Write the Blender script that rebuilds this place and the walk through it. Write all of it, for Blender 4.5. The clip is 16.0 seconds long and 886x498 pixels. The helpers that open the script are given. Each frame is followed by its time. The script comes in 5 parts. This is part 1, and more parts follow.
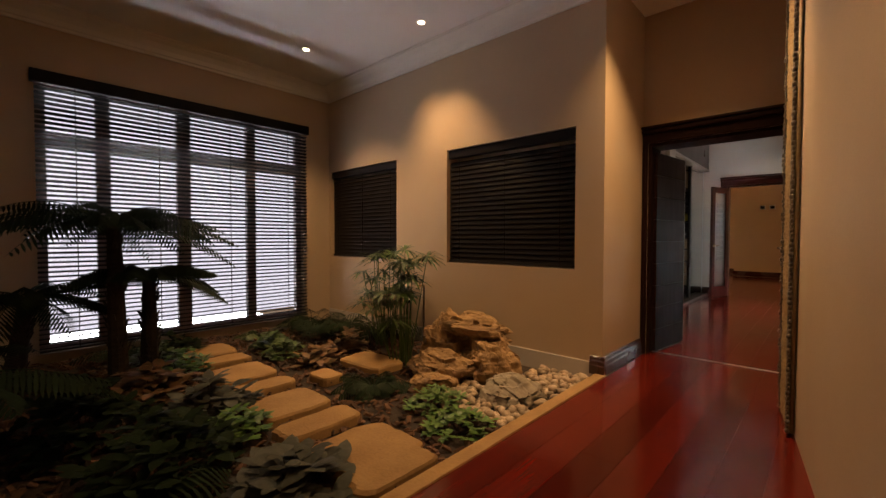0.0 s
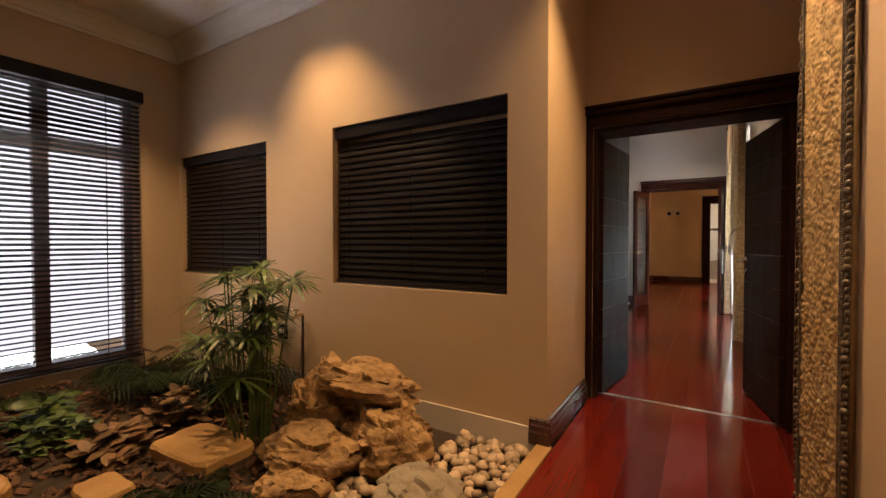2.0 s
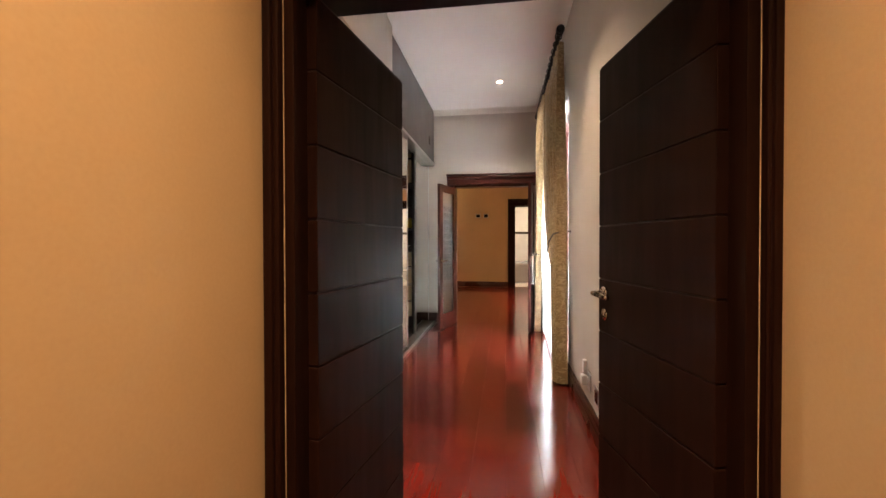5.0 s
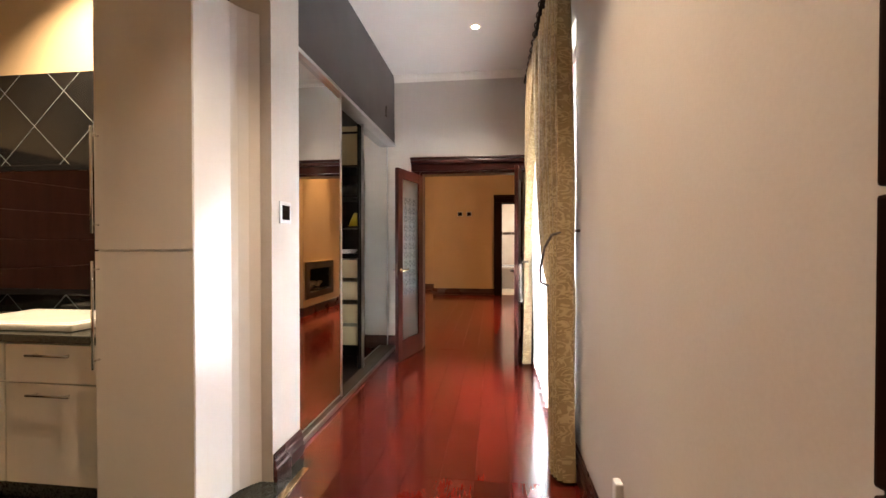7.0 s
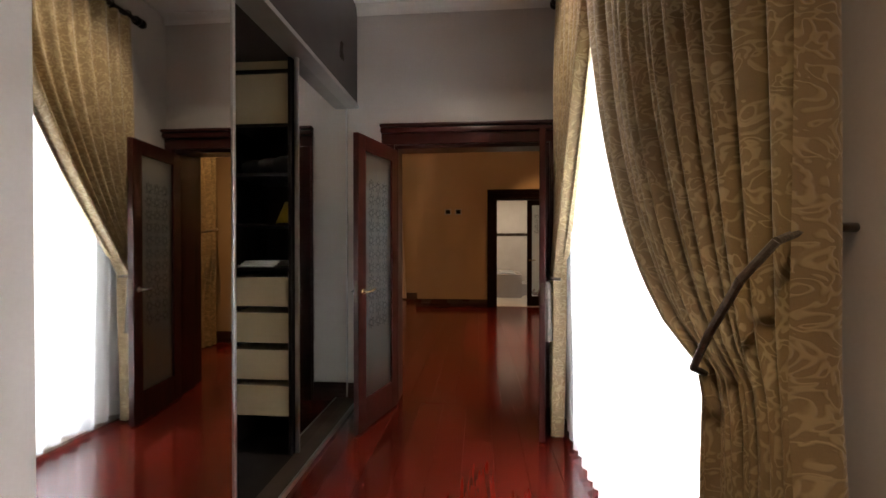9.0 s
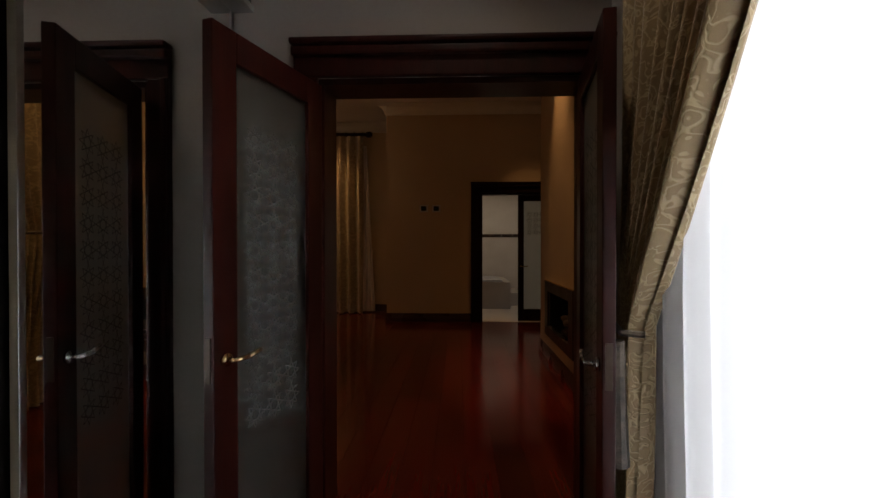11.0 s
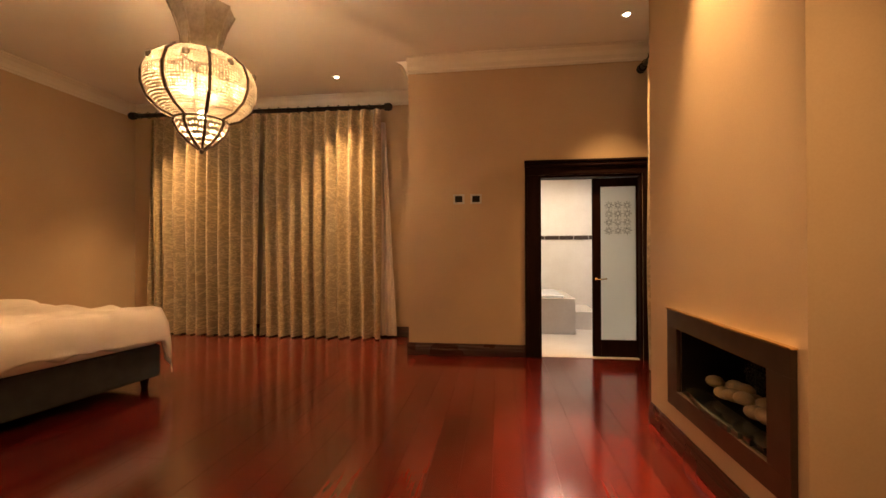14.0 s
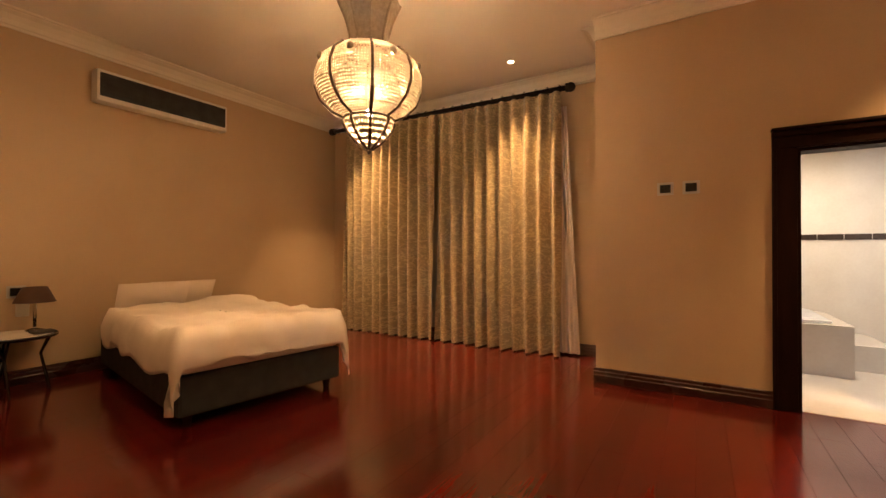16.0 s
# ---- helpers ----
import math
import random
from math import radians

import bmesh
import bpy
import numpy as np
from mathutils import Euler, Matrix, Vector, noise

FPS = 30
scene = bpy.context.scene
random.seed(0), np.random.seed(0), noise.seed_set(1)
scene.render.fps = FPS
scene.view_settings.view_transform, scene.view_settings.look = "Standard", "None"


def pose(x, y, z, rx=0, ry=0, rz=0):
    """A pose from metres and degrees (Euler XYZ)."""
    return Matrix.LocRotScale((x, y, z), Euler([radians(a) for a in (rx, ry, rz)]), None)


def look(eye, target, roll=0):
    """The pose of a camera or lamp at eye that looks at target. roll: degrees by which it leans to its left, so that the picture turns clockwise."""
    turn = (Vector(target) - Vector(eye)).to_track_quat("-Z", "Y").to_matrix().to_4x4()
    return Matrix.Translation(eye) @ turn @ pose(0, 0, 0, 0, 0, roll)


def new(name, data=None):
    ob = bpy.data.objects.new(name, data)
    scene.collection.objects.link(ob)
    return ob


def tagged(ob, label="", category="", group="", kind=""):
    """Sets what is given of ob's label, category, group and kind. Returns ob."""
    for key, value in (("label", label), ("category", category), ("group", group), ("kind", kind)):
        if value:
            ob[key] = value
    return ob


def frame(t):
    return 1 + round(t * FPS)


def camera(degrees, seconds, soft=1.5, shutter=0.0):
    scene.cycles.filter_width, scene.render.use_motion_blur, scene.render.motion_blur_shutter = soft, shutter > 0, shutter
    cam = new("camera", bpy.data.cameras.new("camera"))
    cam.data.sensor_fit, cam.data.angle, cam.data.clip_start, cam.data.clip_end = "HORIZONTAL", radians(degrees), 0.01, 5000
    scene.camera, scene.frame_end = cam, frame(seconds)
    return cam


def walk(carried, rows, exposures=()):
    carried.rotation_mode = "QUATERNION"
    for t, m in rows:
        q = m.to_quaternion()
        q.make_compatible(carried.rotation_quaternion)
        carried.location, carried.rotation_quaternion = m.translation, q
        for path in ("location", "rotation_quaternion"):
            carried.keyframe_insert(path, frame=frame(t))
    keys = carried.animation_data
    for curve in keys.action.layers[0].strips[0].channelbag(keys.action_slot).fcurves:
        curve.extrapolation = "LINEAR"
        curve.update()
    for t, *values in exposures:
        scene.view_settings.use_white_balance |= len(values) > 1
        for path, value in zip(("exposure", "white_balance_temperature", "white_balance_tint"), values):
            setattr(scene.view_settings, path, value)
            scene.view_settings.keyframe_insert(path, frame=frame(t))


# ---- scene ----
cam = camera(93.2, 16.0)
PATH = [
    (0, (-0.255, 1.404, 1.159), (-1.61, 2.874, 1.107), 0.1),
    (0.5, (-0.456, 1.627, 1.169), (-1.815, 3.094, 1.122), 0.0),
    (1, (-0.633, 1.857, 1.185), (-1.946, 3.365, 1.143), 0.2),
    (1.5, (-0.752, 2.16, 1.208), (-1.948, 3.763, 1.168), 0.1),
    (2, (-0.87, 2.473, 1.218), (-1.921, 4.174, 1.184), 0.0),
    (2.5, (-0.921, 2.805, 1.227), (-1.821, 4.591, 1.194), -0.1),
    (3, (-0.949, 3.164, 1.246), (-1.678, 5.026, 1.214), -0.2),
    (3.5, (-0.984, 3.51, 1.268), (-1.554, 5.426, 1.237), -0.3),
    (4, (-0.991, 3.921, 1.254), (-1.429, 5.872, 1.225), -0.2),
    (6.5, (-0.892, 5.928, 1.314), (-1.137, 7.913, 1.29), -0.1),
    (7, (-0.857, 6.289, 1.309), (-1.1, 8.274, 1.286), 0.0),
    (7.5, (-0.891, 6.694, 1.317), (-1.123, 8.681, 1.295), 0.1),
    (8, (-0.952, 7.097, 1.33), (-1.17, 9.085, 1.309), 0.2),
    (8.5, (-0.984, 7.487, 1.336), (-1.18, 9.478, 1.315), -0.0),
    (9, (-1.054, 7.897, 1.353), (-1.225, 9.889, 1.335), -0.0),
    (11.5, (-1.111, 9.803, 1.408), (-1.173, 11.802, 1.394), -0.1),
    (12, (-1.144, 10.152, 1.407), (-1.196, 12.151, 1.401), -0.2),
    (12.5, (-1.207, 10.524, 1.358), (-1.24, 12.523, 1.358), -0.2),
    (13, (-1.244, 10.912, 1.378), (-1.275, 12.912, 1.382), -0.2),
    (13.5, (-1.246, 11.269, 1.381), (-1.349, 13.266, 1.391), -0.2),
    (14, (-1.22, 11.567, 1.387), (-1.481, 13.55, 1.4), -0.2),
    (14.5, (-1.244, 11.771, 1.41), (-1.707, 13.717, 1.422), -0.0),
    (15, (-1.286, 12.003, 1.42), (-1.951, 13.889, 1.434), 0.2),
    (15.5, (-1.346, 12.133, 1.406), (-2.209, 13.937, 1.423), 0.1),
    (16, (-1.433, 12.283, 1.428), (-2.48, 13.987, 1.446), 0.1),
]
walk(cam, [(t, look(eye, target, roll)) for t, eye, target, roll in PATH],
     [(0, 0.25), (1, 0.55), (2, 0.65), (4, 1.08), (6, 1.5), (7.3, 1.45), (8.2, 0.58), (9, 0.1), (9.5, -0.3), (11, -1.6), (11.7, -1.45), (12.2, -0.4), (12.6, 0.75), (13.2, 1.4), (16, 1.65)])

# ---- world and light ----
world = bpy.data.worlds.new("sky")
scene.world = world
world.use_nodes = True
wn = world.node_tree
sky = wn.nodes.new("ShaderNodeTexSky")
sky.sky_type, sky.sun_disc, sky.sun_elevation, sky.sun_rotation = "NISHITA", False, radians(48), radians(70)
wn.links.new(sky.outputs[0], wn.nodes["Background"].inputs[0])
wn.nodes["Background"].inputs[1].default_value = 0.12
sun = new("sun", bpy.data.lights.new("sun", "SUN"))
sun.data.energy, sun.data.angle, sun.data.color = 1.0, radians(12), (1, 0.95, 0.88)
sun.matrix_world = look((10, 5, 12), (0, 7, 0))

WARM = (1.0, 0.56, 0.22)
HALL = (1.0, 0.61, 0.28)


def spot_lamp(x, y, z, watts, target=None, cone=75, color=WARM, blend=0.9):
    ob = new("spot_light", bpy.data.lights.new("spot", "SPOT"))
    ob.data.energy, ob.data.spot_size, ob.data.spot_blend, ob.data.color, ob.data.shadow_soft_size = watts, radians(cone), blend, color, 0.04
    ob.matrix_world = look((x, y, z), target or (x, y + 0.001, 0))
    return ob


def outdoor_daylight(eye, target, w, h, watts, color):
    ob = new("window_daylight", bpy.data.lights.new("daylight", "AREA"))
    ob.data.shape, ob.data.size, ob.data.size_y, ob.data.energy, ob.data.color = "RECTANGLE", w, h, watts, color
    ob.matrix_world = look(eye, target)
    return ob


# lamp laid on the outside ground, added to throw light up at the ceiling
outdoor_daylight((-7.35, 3.1, -0.38), (-7.0, 3.1, 3.0), 3.6, 2.3, 800, (0.94, 0.92, 1.0))
outdoor_daylight((0.05, 9.75, 1.4), (-2, 9.75, 1.3), 2.0, 2.5, 255, (0.93, 0.95, 1.0))
spot_lamp(-4.79, 3.96, 3.33, 200, cone=100, color=HALL, blend=1)
spot_lamp(-3.36, 4.44, 3.33, 160, cone=84, color=HALL, blend=1)
spot_lamp(-3.40, 4.46, 3.33, 45, (-3.85, 4.9, 2.1), cone=44, color=HALL, blend=1)
spot_lamp(-1.05, 4.75, 3.33, 230, cone=100, color=HALL, blend=1)
# two unseen lamps added to lift the hall walls and ceiling
spot_lamp(-1.05, 2.7, 3.33, 110, cone=125, color=HALL, blend=1)
spot_lamp(-1.05, 0.5, 3.33, 35, cone=125, color=HALL, blend=1)
spot_lamp(-1.04, 10.35, 3.37, 70, cone=120, color=(1, 0.85, 0.7))
# unseen lamp added to brighten the passage walls
spot_lamp(-1.2, 7.6, 3.37, 115, cone=98, color=(1, 0.76, 0.52))
spot_lamp(-3.3, 8.25, 3.3, 240, cone=110, color=(1, 0.74, 0.45))
spot_lamp(-0.13, 14.10, 3.97, 520, cone=50)
spot_lamp(0.20, 16.4, 3.97, 160)
spot_lamp(-3.6, 17.55, 3.97, 190)
spot_lamp(-6.3, 17.5, 3.97, 210)
# three unseen lamps added as fill for bedroom and chimney breast
spot_lamp(-1.6, 13.3, 3.97, 25, cone=160, blend=1)
spot_lamp(-0.10, 12.5, 3.97, 170, cone=80, blend=1)
spot_lamp(-5.4, 13.6, 3.97, 45, cone=160, blend=1)
spot_lamp(-0.2, 18.9, 3.3, 115, cone=150, color=(1, 0.84, 0.66))
bulb = new("bulb_light", bpy.data.lights.new("bulb", "POINT"))
bulb.data.energy, bulb.data.color, bulb.data.shadow_soft_size = 200, (1, 0.59, 0.27), 0.06
bulb.location = (-3.85, 15.0, 2.72)


# ---- materials ----
def pm(name, c1, c2=None, rough=0.5, scale=6.0, bump=0.1, fine=60.0, metal=0.0, coat=0.0, rand=0.0, stretch=(1, 1, 1), island=False, dist=0.01):
    m = bpy.data.materials.new(name)
    m.use_nodes = True
    nt = m.node_tree
    b = nt.nodes["Principled BSDF"]
    c2 = c2 or tuple(0.82 * v for v in c1)
    tc = nt.nodes.new("ShaderNodeTexCoord")
    mp = nt.nodes.new("ShaderNodeMapping")
    mp.inputs["Scale"].default_value = stretch
    nt.links.new(tc.outputs["Object"], mp.inputs[0])
    if rand and not island:
        oi, mu = nt.nodes.new("ShaderNodeObjectInfo"), nt.nodes.new("ShaderNodeMath")
        mu.operation, mu.inputs[1].default_value = "MULTIPLY", 40
        nt.links.new(oi.outputs["Random"], mu.inputs[0])
        nt.links.new(mu.outputs[0], mp.inputs["Location"])
    n1, n2 = nt.nodes.new("ShaderNodeTexNoise"), nt.nodes.new("ShaderNodeTexNoise")
    n1.inputs["Scale"].default_value, n2.inputs["Scale"].default_value = scale, fine
    n1.inputs["Detail"].default_value, n2.inputs["Detail"].default_value = 5, 4
    for n in (n1, n2):
        nt.links.new(mp.outputs[0], n.inputs["Vector"])
    add = nt.nodes.new("ShaderNodeMath")
    add.operation = "MULTIPLY_ADD"
    nt.links.new(n2.outputs[0], add.inputs[0])
    add.inputs[1].default_value = 0.5
    nt.links.new(n1.outputs[0], add.inputs[2])
    rp = nt.nodes.new("ShaderNodeMapRange")
    rp.inputs[1].default_value, rp.inputs[2].default_value = 0.5, 1.0
    nt.links.new(add.outputs[0], rp.inputs[0])
    mix = nt.nodes.new("ShaderNodeMix")
    mix.data_type = "RGBA"
    mix.inputs[6].default_value, mix.inputs[7].default_value = (*c1, 1), (*c2, 1)
    nt.links.new(rp.outputs[0], mix.inputs[0])
    out = mix.outputs[2]
    if rand:
        src = nt.nodes.new("ShaderNodeNewGeometry").outputs["Random Per Island"] if island else nt.nodes.new("ShaderNodeObjectInfo").outputs["Random"]
        mr = nt.nodes.new("ShaderNodeMapRange")
        mr.inputs[3].default_value, mr.inputs[4].default_value = 1 - rand, 1 + rand
        nt.links.new(src, mr.inputs[0])
        hs = nt.nodes.new("ShaderNodeHueSaturation")
        nt.links.new(mr.outputs[0], hs.inputs["Value"])
        nt.links.new(out, hs.inputs["Color"])
        out = hs.outputs[0]
    nt.links.new(out, b.inputs["Base Color"])
    b.inputs["Roughness"].default_value, b.inputs["Metallic"].default_value, b.inputs["Coat Weight"].default_value = rough, metal, coat
    b.inputs["Coat Roughness"].default_value = 0.12
    rr = nt.nodes.new("ShaderNodeMapRange")
    rr.inputs[3].default_value, rr.inputs[4].default_value = max(0.02, rough * 0.8), min(1, rough * 1.2)
    nt.links.new(n1.outputs[0], rr.inputs[0])
    nt.links.new(rr.outputs[0], b.inputs["Roughness"])
    if bump:
        bp = nt.nodes.new("ShaderNodeBump")
        bp.inputs["Strength"].default_value, bp.inputs["Distance"].default_value = bump, dist
        nt.links.new(add.outputs[0], bp.inputs["Height"])
        nt.links.new(bp.outputs[0], b.inputs["Normal"])
    return m


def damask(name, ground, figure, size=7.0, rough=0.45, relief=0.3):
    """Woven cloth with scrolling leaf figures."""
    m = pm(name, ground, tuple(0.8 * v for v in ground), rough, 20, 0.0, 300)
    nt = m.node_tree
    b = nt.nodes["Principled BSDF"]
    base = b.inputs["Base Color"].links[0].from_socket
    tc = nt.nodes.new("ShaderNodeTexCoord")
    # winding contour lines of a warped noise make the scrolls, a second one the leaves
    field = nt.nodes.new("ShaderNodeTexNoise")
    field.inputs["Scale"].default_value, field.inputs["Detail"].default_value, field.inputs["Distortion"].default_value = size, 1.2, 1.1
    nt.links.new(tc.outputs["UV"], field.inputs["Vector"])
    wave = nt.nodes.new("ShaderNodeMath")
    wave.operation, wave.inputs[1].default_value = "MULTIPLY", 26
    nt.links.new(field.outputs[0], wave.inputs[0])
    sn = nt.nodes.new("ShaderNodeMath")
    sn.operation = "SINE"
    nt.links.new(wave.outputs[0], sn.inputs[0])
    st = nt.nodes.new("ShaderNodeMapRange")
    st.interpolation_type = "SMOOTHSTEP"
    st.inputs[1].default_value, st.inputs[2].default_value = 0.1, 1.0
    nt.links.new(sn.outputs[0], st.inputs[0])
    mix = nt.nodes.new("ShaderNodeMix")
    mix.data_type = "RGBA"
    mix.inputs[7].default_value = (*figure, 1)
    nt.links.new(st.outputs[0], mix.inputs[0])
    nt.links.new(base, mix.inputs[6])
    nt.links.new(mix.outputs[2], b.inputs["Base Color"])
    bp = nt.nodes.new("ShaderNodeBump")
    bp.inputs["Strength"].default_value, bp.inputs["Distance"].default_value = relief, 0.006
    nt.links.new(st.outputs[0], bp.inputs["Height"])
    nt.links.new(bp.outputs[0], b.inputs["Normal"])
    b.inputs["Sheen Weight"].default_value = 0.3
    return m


def glow(name, color, strength):
    m = bpy.data.materials.new(name)
    m.use_nodes = True
    nt = m.node_tree
    e = nt.nodes.new("ShaderNodeEmission")
    e.inputs[0].default_value, e.inputs[1].default_value = (*color, 1), strength
    nt.links.new(e.outputs[0], nt.nodes["Material Output"].inputs[0])
    return m


def glass_mat(name, color, rough):
    m = pm(name, color, color, rough, 5, 0.0)
    m.node_tree.nodes["Principled BSDF"].inputs["Transmission Weight"].default_value = 1.0
    return m


def translucent(name, color, amount=0.6):
    m = bpy.data.materials.new(name)
    m.use_nodes = True
    nt = m.node_tree
    d, t, x = nt.nodes.new("ShaderNodeBsdfDiffuse"), nt.nodes.new("ShaderNodeBsdfTranslucent"), nt.nodes.new("ShaderNodeMixShader")
    d.inputs[0].default_value = t.inputs[0].default_value = (*color, 1)
    x.inputs[0].default_value = amount
    nt.links.new(d.outputs[0], x.inputs[1])
    nt.links.new(t.outputs[0], x.inputs[2])
    nt.links.new(x.outputs[0], nt.nodes["Material Output"].inputs[0])
    return m


PAINT = pm("tan_wall_paint", (0.52, 0.39, 0.26), (0.47, 0.345, 0.225), 0.6, 1.2, 0.12, 90, dist=0.004)
# the same tan paint, with the passage's neutral daylight mixed into its colour
PAINT_DAYLIT = pm("daylit_tan_wall_paint", (0.52, 0.47, 0.42), (0.47, 0.42, 0.37), 0.55, 1.2, 0.1, 90, dist=0.004)
CEIL = pm("white_ceiling_paint", (0.78, 0.75, 0.72), (0.74, 0.71, 0.68), 0.8, 1.0, 0.05, 70)
CORNICE = pm("cream_cornice", (0.76, 0.72, 0.66), (0.70, 0.66, 0.60), 0.6, 3, 0.05, 70)
WOOD = pm("red_hardwood", (0.104, 0.009, 0.005), (0.060, 0.0055, 0.0035), 0.15, 2.0, 0.02, 14, coat=0.2, rand=0.40, stretch=(1.2, 0.5, 1), dist=0.002)
JOINT = pm("dark_joint", (0.02, 0.006, 0.004), None, 0.6)
WENGE = pm("dark_stained_wood", (0.019, 0.0072, 0.0055), (0.010, 0.004, 0.0032), 0.5, 3, 0.08, 40, coat=0.0, stretch=(6, 6, 0.7), dist=0.002)
MAHOG = pm("mahogany", (0.05, 0.009, 0.006), (0.022, 0.005, 0.004), 0.32, 3, 0.06, 40, coat=0.12, stretch=(6, 6, 0.7), dist=0.002)
SKIRT = pm("dark_skirting_wood", (0.05, 0.014, 0.010), (0.025, 0.008, 0.006), 0.28, 3, 0.05, 40, coat=0.3, dist=0.002)
# paled wood: the daylight veil over the mullions is put into the colour
FRAMEW = pm("daylight_veiled_window_wood", (0.36, 0.28, 0.28), (0.28, 0.21, 0.21), 0.5, 4, 0.1, 60)
BLIND = pm("black_brown_slat", (0.011, 0.0075, 0.0065), (0.007, 0.005, 0.0045), 0.5, 4, 0.05, 60)
BULK = pm("dark_brown_board", (0.030, 0.021, 0.019), (0.024, 0.017, 0.015), 0.3, 3, 0.02, 60)
ALU = pm("brushed_aluminium", (0.62, 0.62, 0.62), (0.5, 0.5, 0.5), 0.3, 5, 0.03, 200, metal=1.0)
CHROME = pm("chrome", (0.8, 0.79, 0.77), None, 0.12, 5, 0, metal=1.0)
BRASS = pm("satin_brass", (0.75, 0.55, 0.28), None, 0.25, 5, 0, metal=1.0)
MIRROR = pm("mirror_silver", (0.83, 0.84, 0.83), (0.83, 0.84, 0.83), 0.02, 3, 0, metal=1.0)
WHITE_GLOSS = pm("white_gloss_lacquer", (0.74, 0.70, 0.66), (0.71, 0.67, 0.63), 0.12, 2, 0.01, 40, coat=0.5)
PLASTIC = pm("white_plastic", (0.75, 0.74, 0.72), None, 0.35, 6, 0)
BLACK = pm("black_gloss", (0.01, 0.01, 0.011), None, 0.1, 5, 0)
GRANITE = pm("black_granite", (0.012, 0.013, 0.012), (0.05, 0.055, 0.05), 0.1, 90, 0.0, 200)
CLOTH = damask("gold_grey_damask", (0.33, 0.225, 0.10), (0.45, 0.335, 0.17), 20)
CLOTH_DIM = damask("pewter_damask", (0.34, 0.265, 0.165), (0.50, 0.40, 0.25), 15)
BROCADE = pm("gold_brocade", (0.42, 0.30, 0.155), (0.26, 0.175, 0.085), 0.5, 14, 0.5, 160, dist=0.006)
ROPE = pm("bronze_cord", (0.16, 0.12, 0.085), (0.05, 0.04, 0.03), 0.4, 40, 0.3, 200, island=True, rand=0.4)
SHEER = translucent("white_voile", (0.86, 0.86, 0.86), 0.7)
FROST = glass_mat("frosted_glass", (0.62, 0.66, 0.64), 0.45)
CLEAR = glass_mat("clear_glass", (0.95, 0.97, 0.97), 0.02)
ETCH = pm("etched_white", (0.20, 0.225, 0.225), None, 0.5, 6, 0)
LAMP = glow("lamp_glow", (1, 0.82, 0.55), 18)
OUTSIDE = glow("bright_overcast_outside", (0.95, 0.88, 1.0), 0.85)
SLAB = pm("ochre_sandstone", (0.40, 0.235, 0.085), (0.28, 0.155, 0.06), 0.75, 5, 0.7, 60, rand=0.15)
ROCK = pm("sandstone_rock", (0.40, 0.245, 0.105), (0.13, 0.07, 0.03), 0.85, 5, 1.0, 22, dist=0.04)
GREYROCK = pm("grey_veined_boulder", (0.30, 0.25, 0.18), (0.20, 0.16, 0.12), 0.7, 3, 0.6, 20, stretch=(1, 4, 1), dist=0.02)
PEBBLE = pm("river_pebble", (0.42, 0.32, 0.22), (0.30, 0.21, 0.14), 0.5, 9, 0.1, 60, rand=0.4)
BARK = pm("bark_mulch", (0.11, 0.052, 0.026), (0.05, 0.024, 0.013), 0.85, 15, 0.5, 80, rand=0.6, island=True)
SOIL = pm("dark_soil", (0.035, 0.020, 0.012), (0.02, 0.012, 0.008), 0.95, 20, 0.8, 90)
TRUNK = pm("palm_trunk", (0.045, 0.03, 0.02), (0.02, 0.013, 0.009), 0.9, 12, 0.9, 60, stretch=(1, 1, 3))
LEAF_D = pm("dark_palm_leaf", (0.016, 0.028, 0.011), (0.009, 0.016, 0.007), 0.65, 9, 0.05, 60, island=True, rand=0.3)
LEAF = pm("green_leaf", (0.075, 0.12, 0.025), (0.035, 0.065, 0.014), 0.45, 12, 0.1, 60, island=True, rand=0.4)
LEAF_B = pm("bright_green_leaf", (0.10, 0.19, 0.04), (0.05, 0.11, 0.025), 0.45, 12, 0.1, 60, island=True, rand=0.4)
LEAF_R = pm("russet_leaf", (0.20, 0.10, 0.055), (0.10, 0.075, 0.035), 0.5, 14, 0.1, 60, island=True, rand=0.4)
LEAF_S = pm("silver_grey_leaf", (0.085, 0.085, 0.072), (0.05, 0.055, 0.045), 0.6, 14, 0.1, 60, island=True, rand=0.3)
LINEN = pm("white_cotton", (0.78, 0.70, 0.64), (0.72, 0.64, 0.58), 0.8, 5, 0.3, 200, dist=0.004)
GREYCLOTH = pm("charcoal_upholstery", (0.035, 0.036, 0.038), (0.025, 0.026, 0.028), 0.85, 8, 0.2, 250)
TILE = pm("cream_tile", (0.66, 0.60, 0.52), (0.60, 0.53, 0.45), 0.2, 3, 0.02, 30, rand=0.05)
ENAMEL = pm("white_enamel", (0.85, 0.84, 0.82), None, 0.1, 4, 0)
BEIGE = pm("beige_drawer_front", (0.37, 0.295, 0.18), (0.33, 0.26, 0.155), 0.4, 4, 0.03, 90)
BRONZE = pm("brown_bronze_metal", (0.085, 0.055, 0.038), (0.06, 0.04, 0.028), 0.35, 6, 0.02, 120, metal=0.6)
FRET = pm("pierced_silver_metal", (0.36, 0.33, 0.28), (0.22, 0.20, 0.17), 0.4, 20, 0.3, 120, metal=0.85)
# lantern metal made paler for the neck, in place of light falling on it
NECKM = pm("lightened_hammered_metal", (0.46, 0.40, 0.33), (0.33, 0.28, 0.23), 0.45, 30, 0.6, 160, metal=0.0)
YELLOW = pm("yellow_bag", (0.62, 0.45, 0.03), None, 0.5)
SHADE = pm("brown_lampshade", (0.06, 0.025, 0.016), None, 0.7)


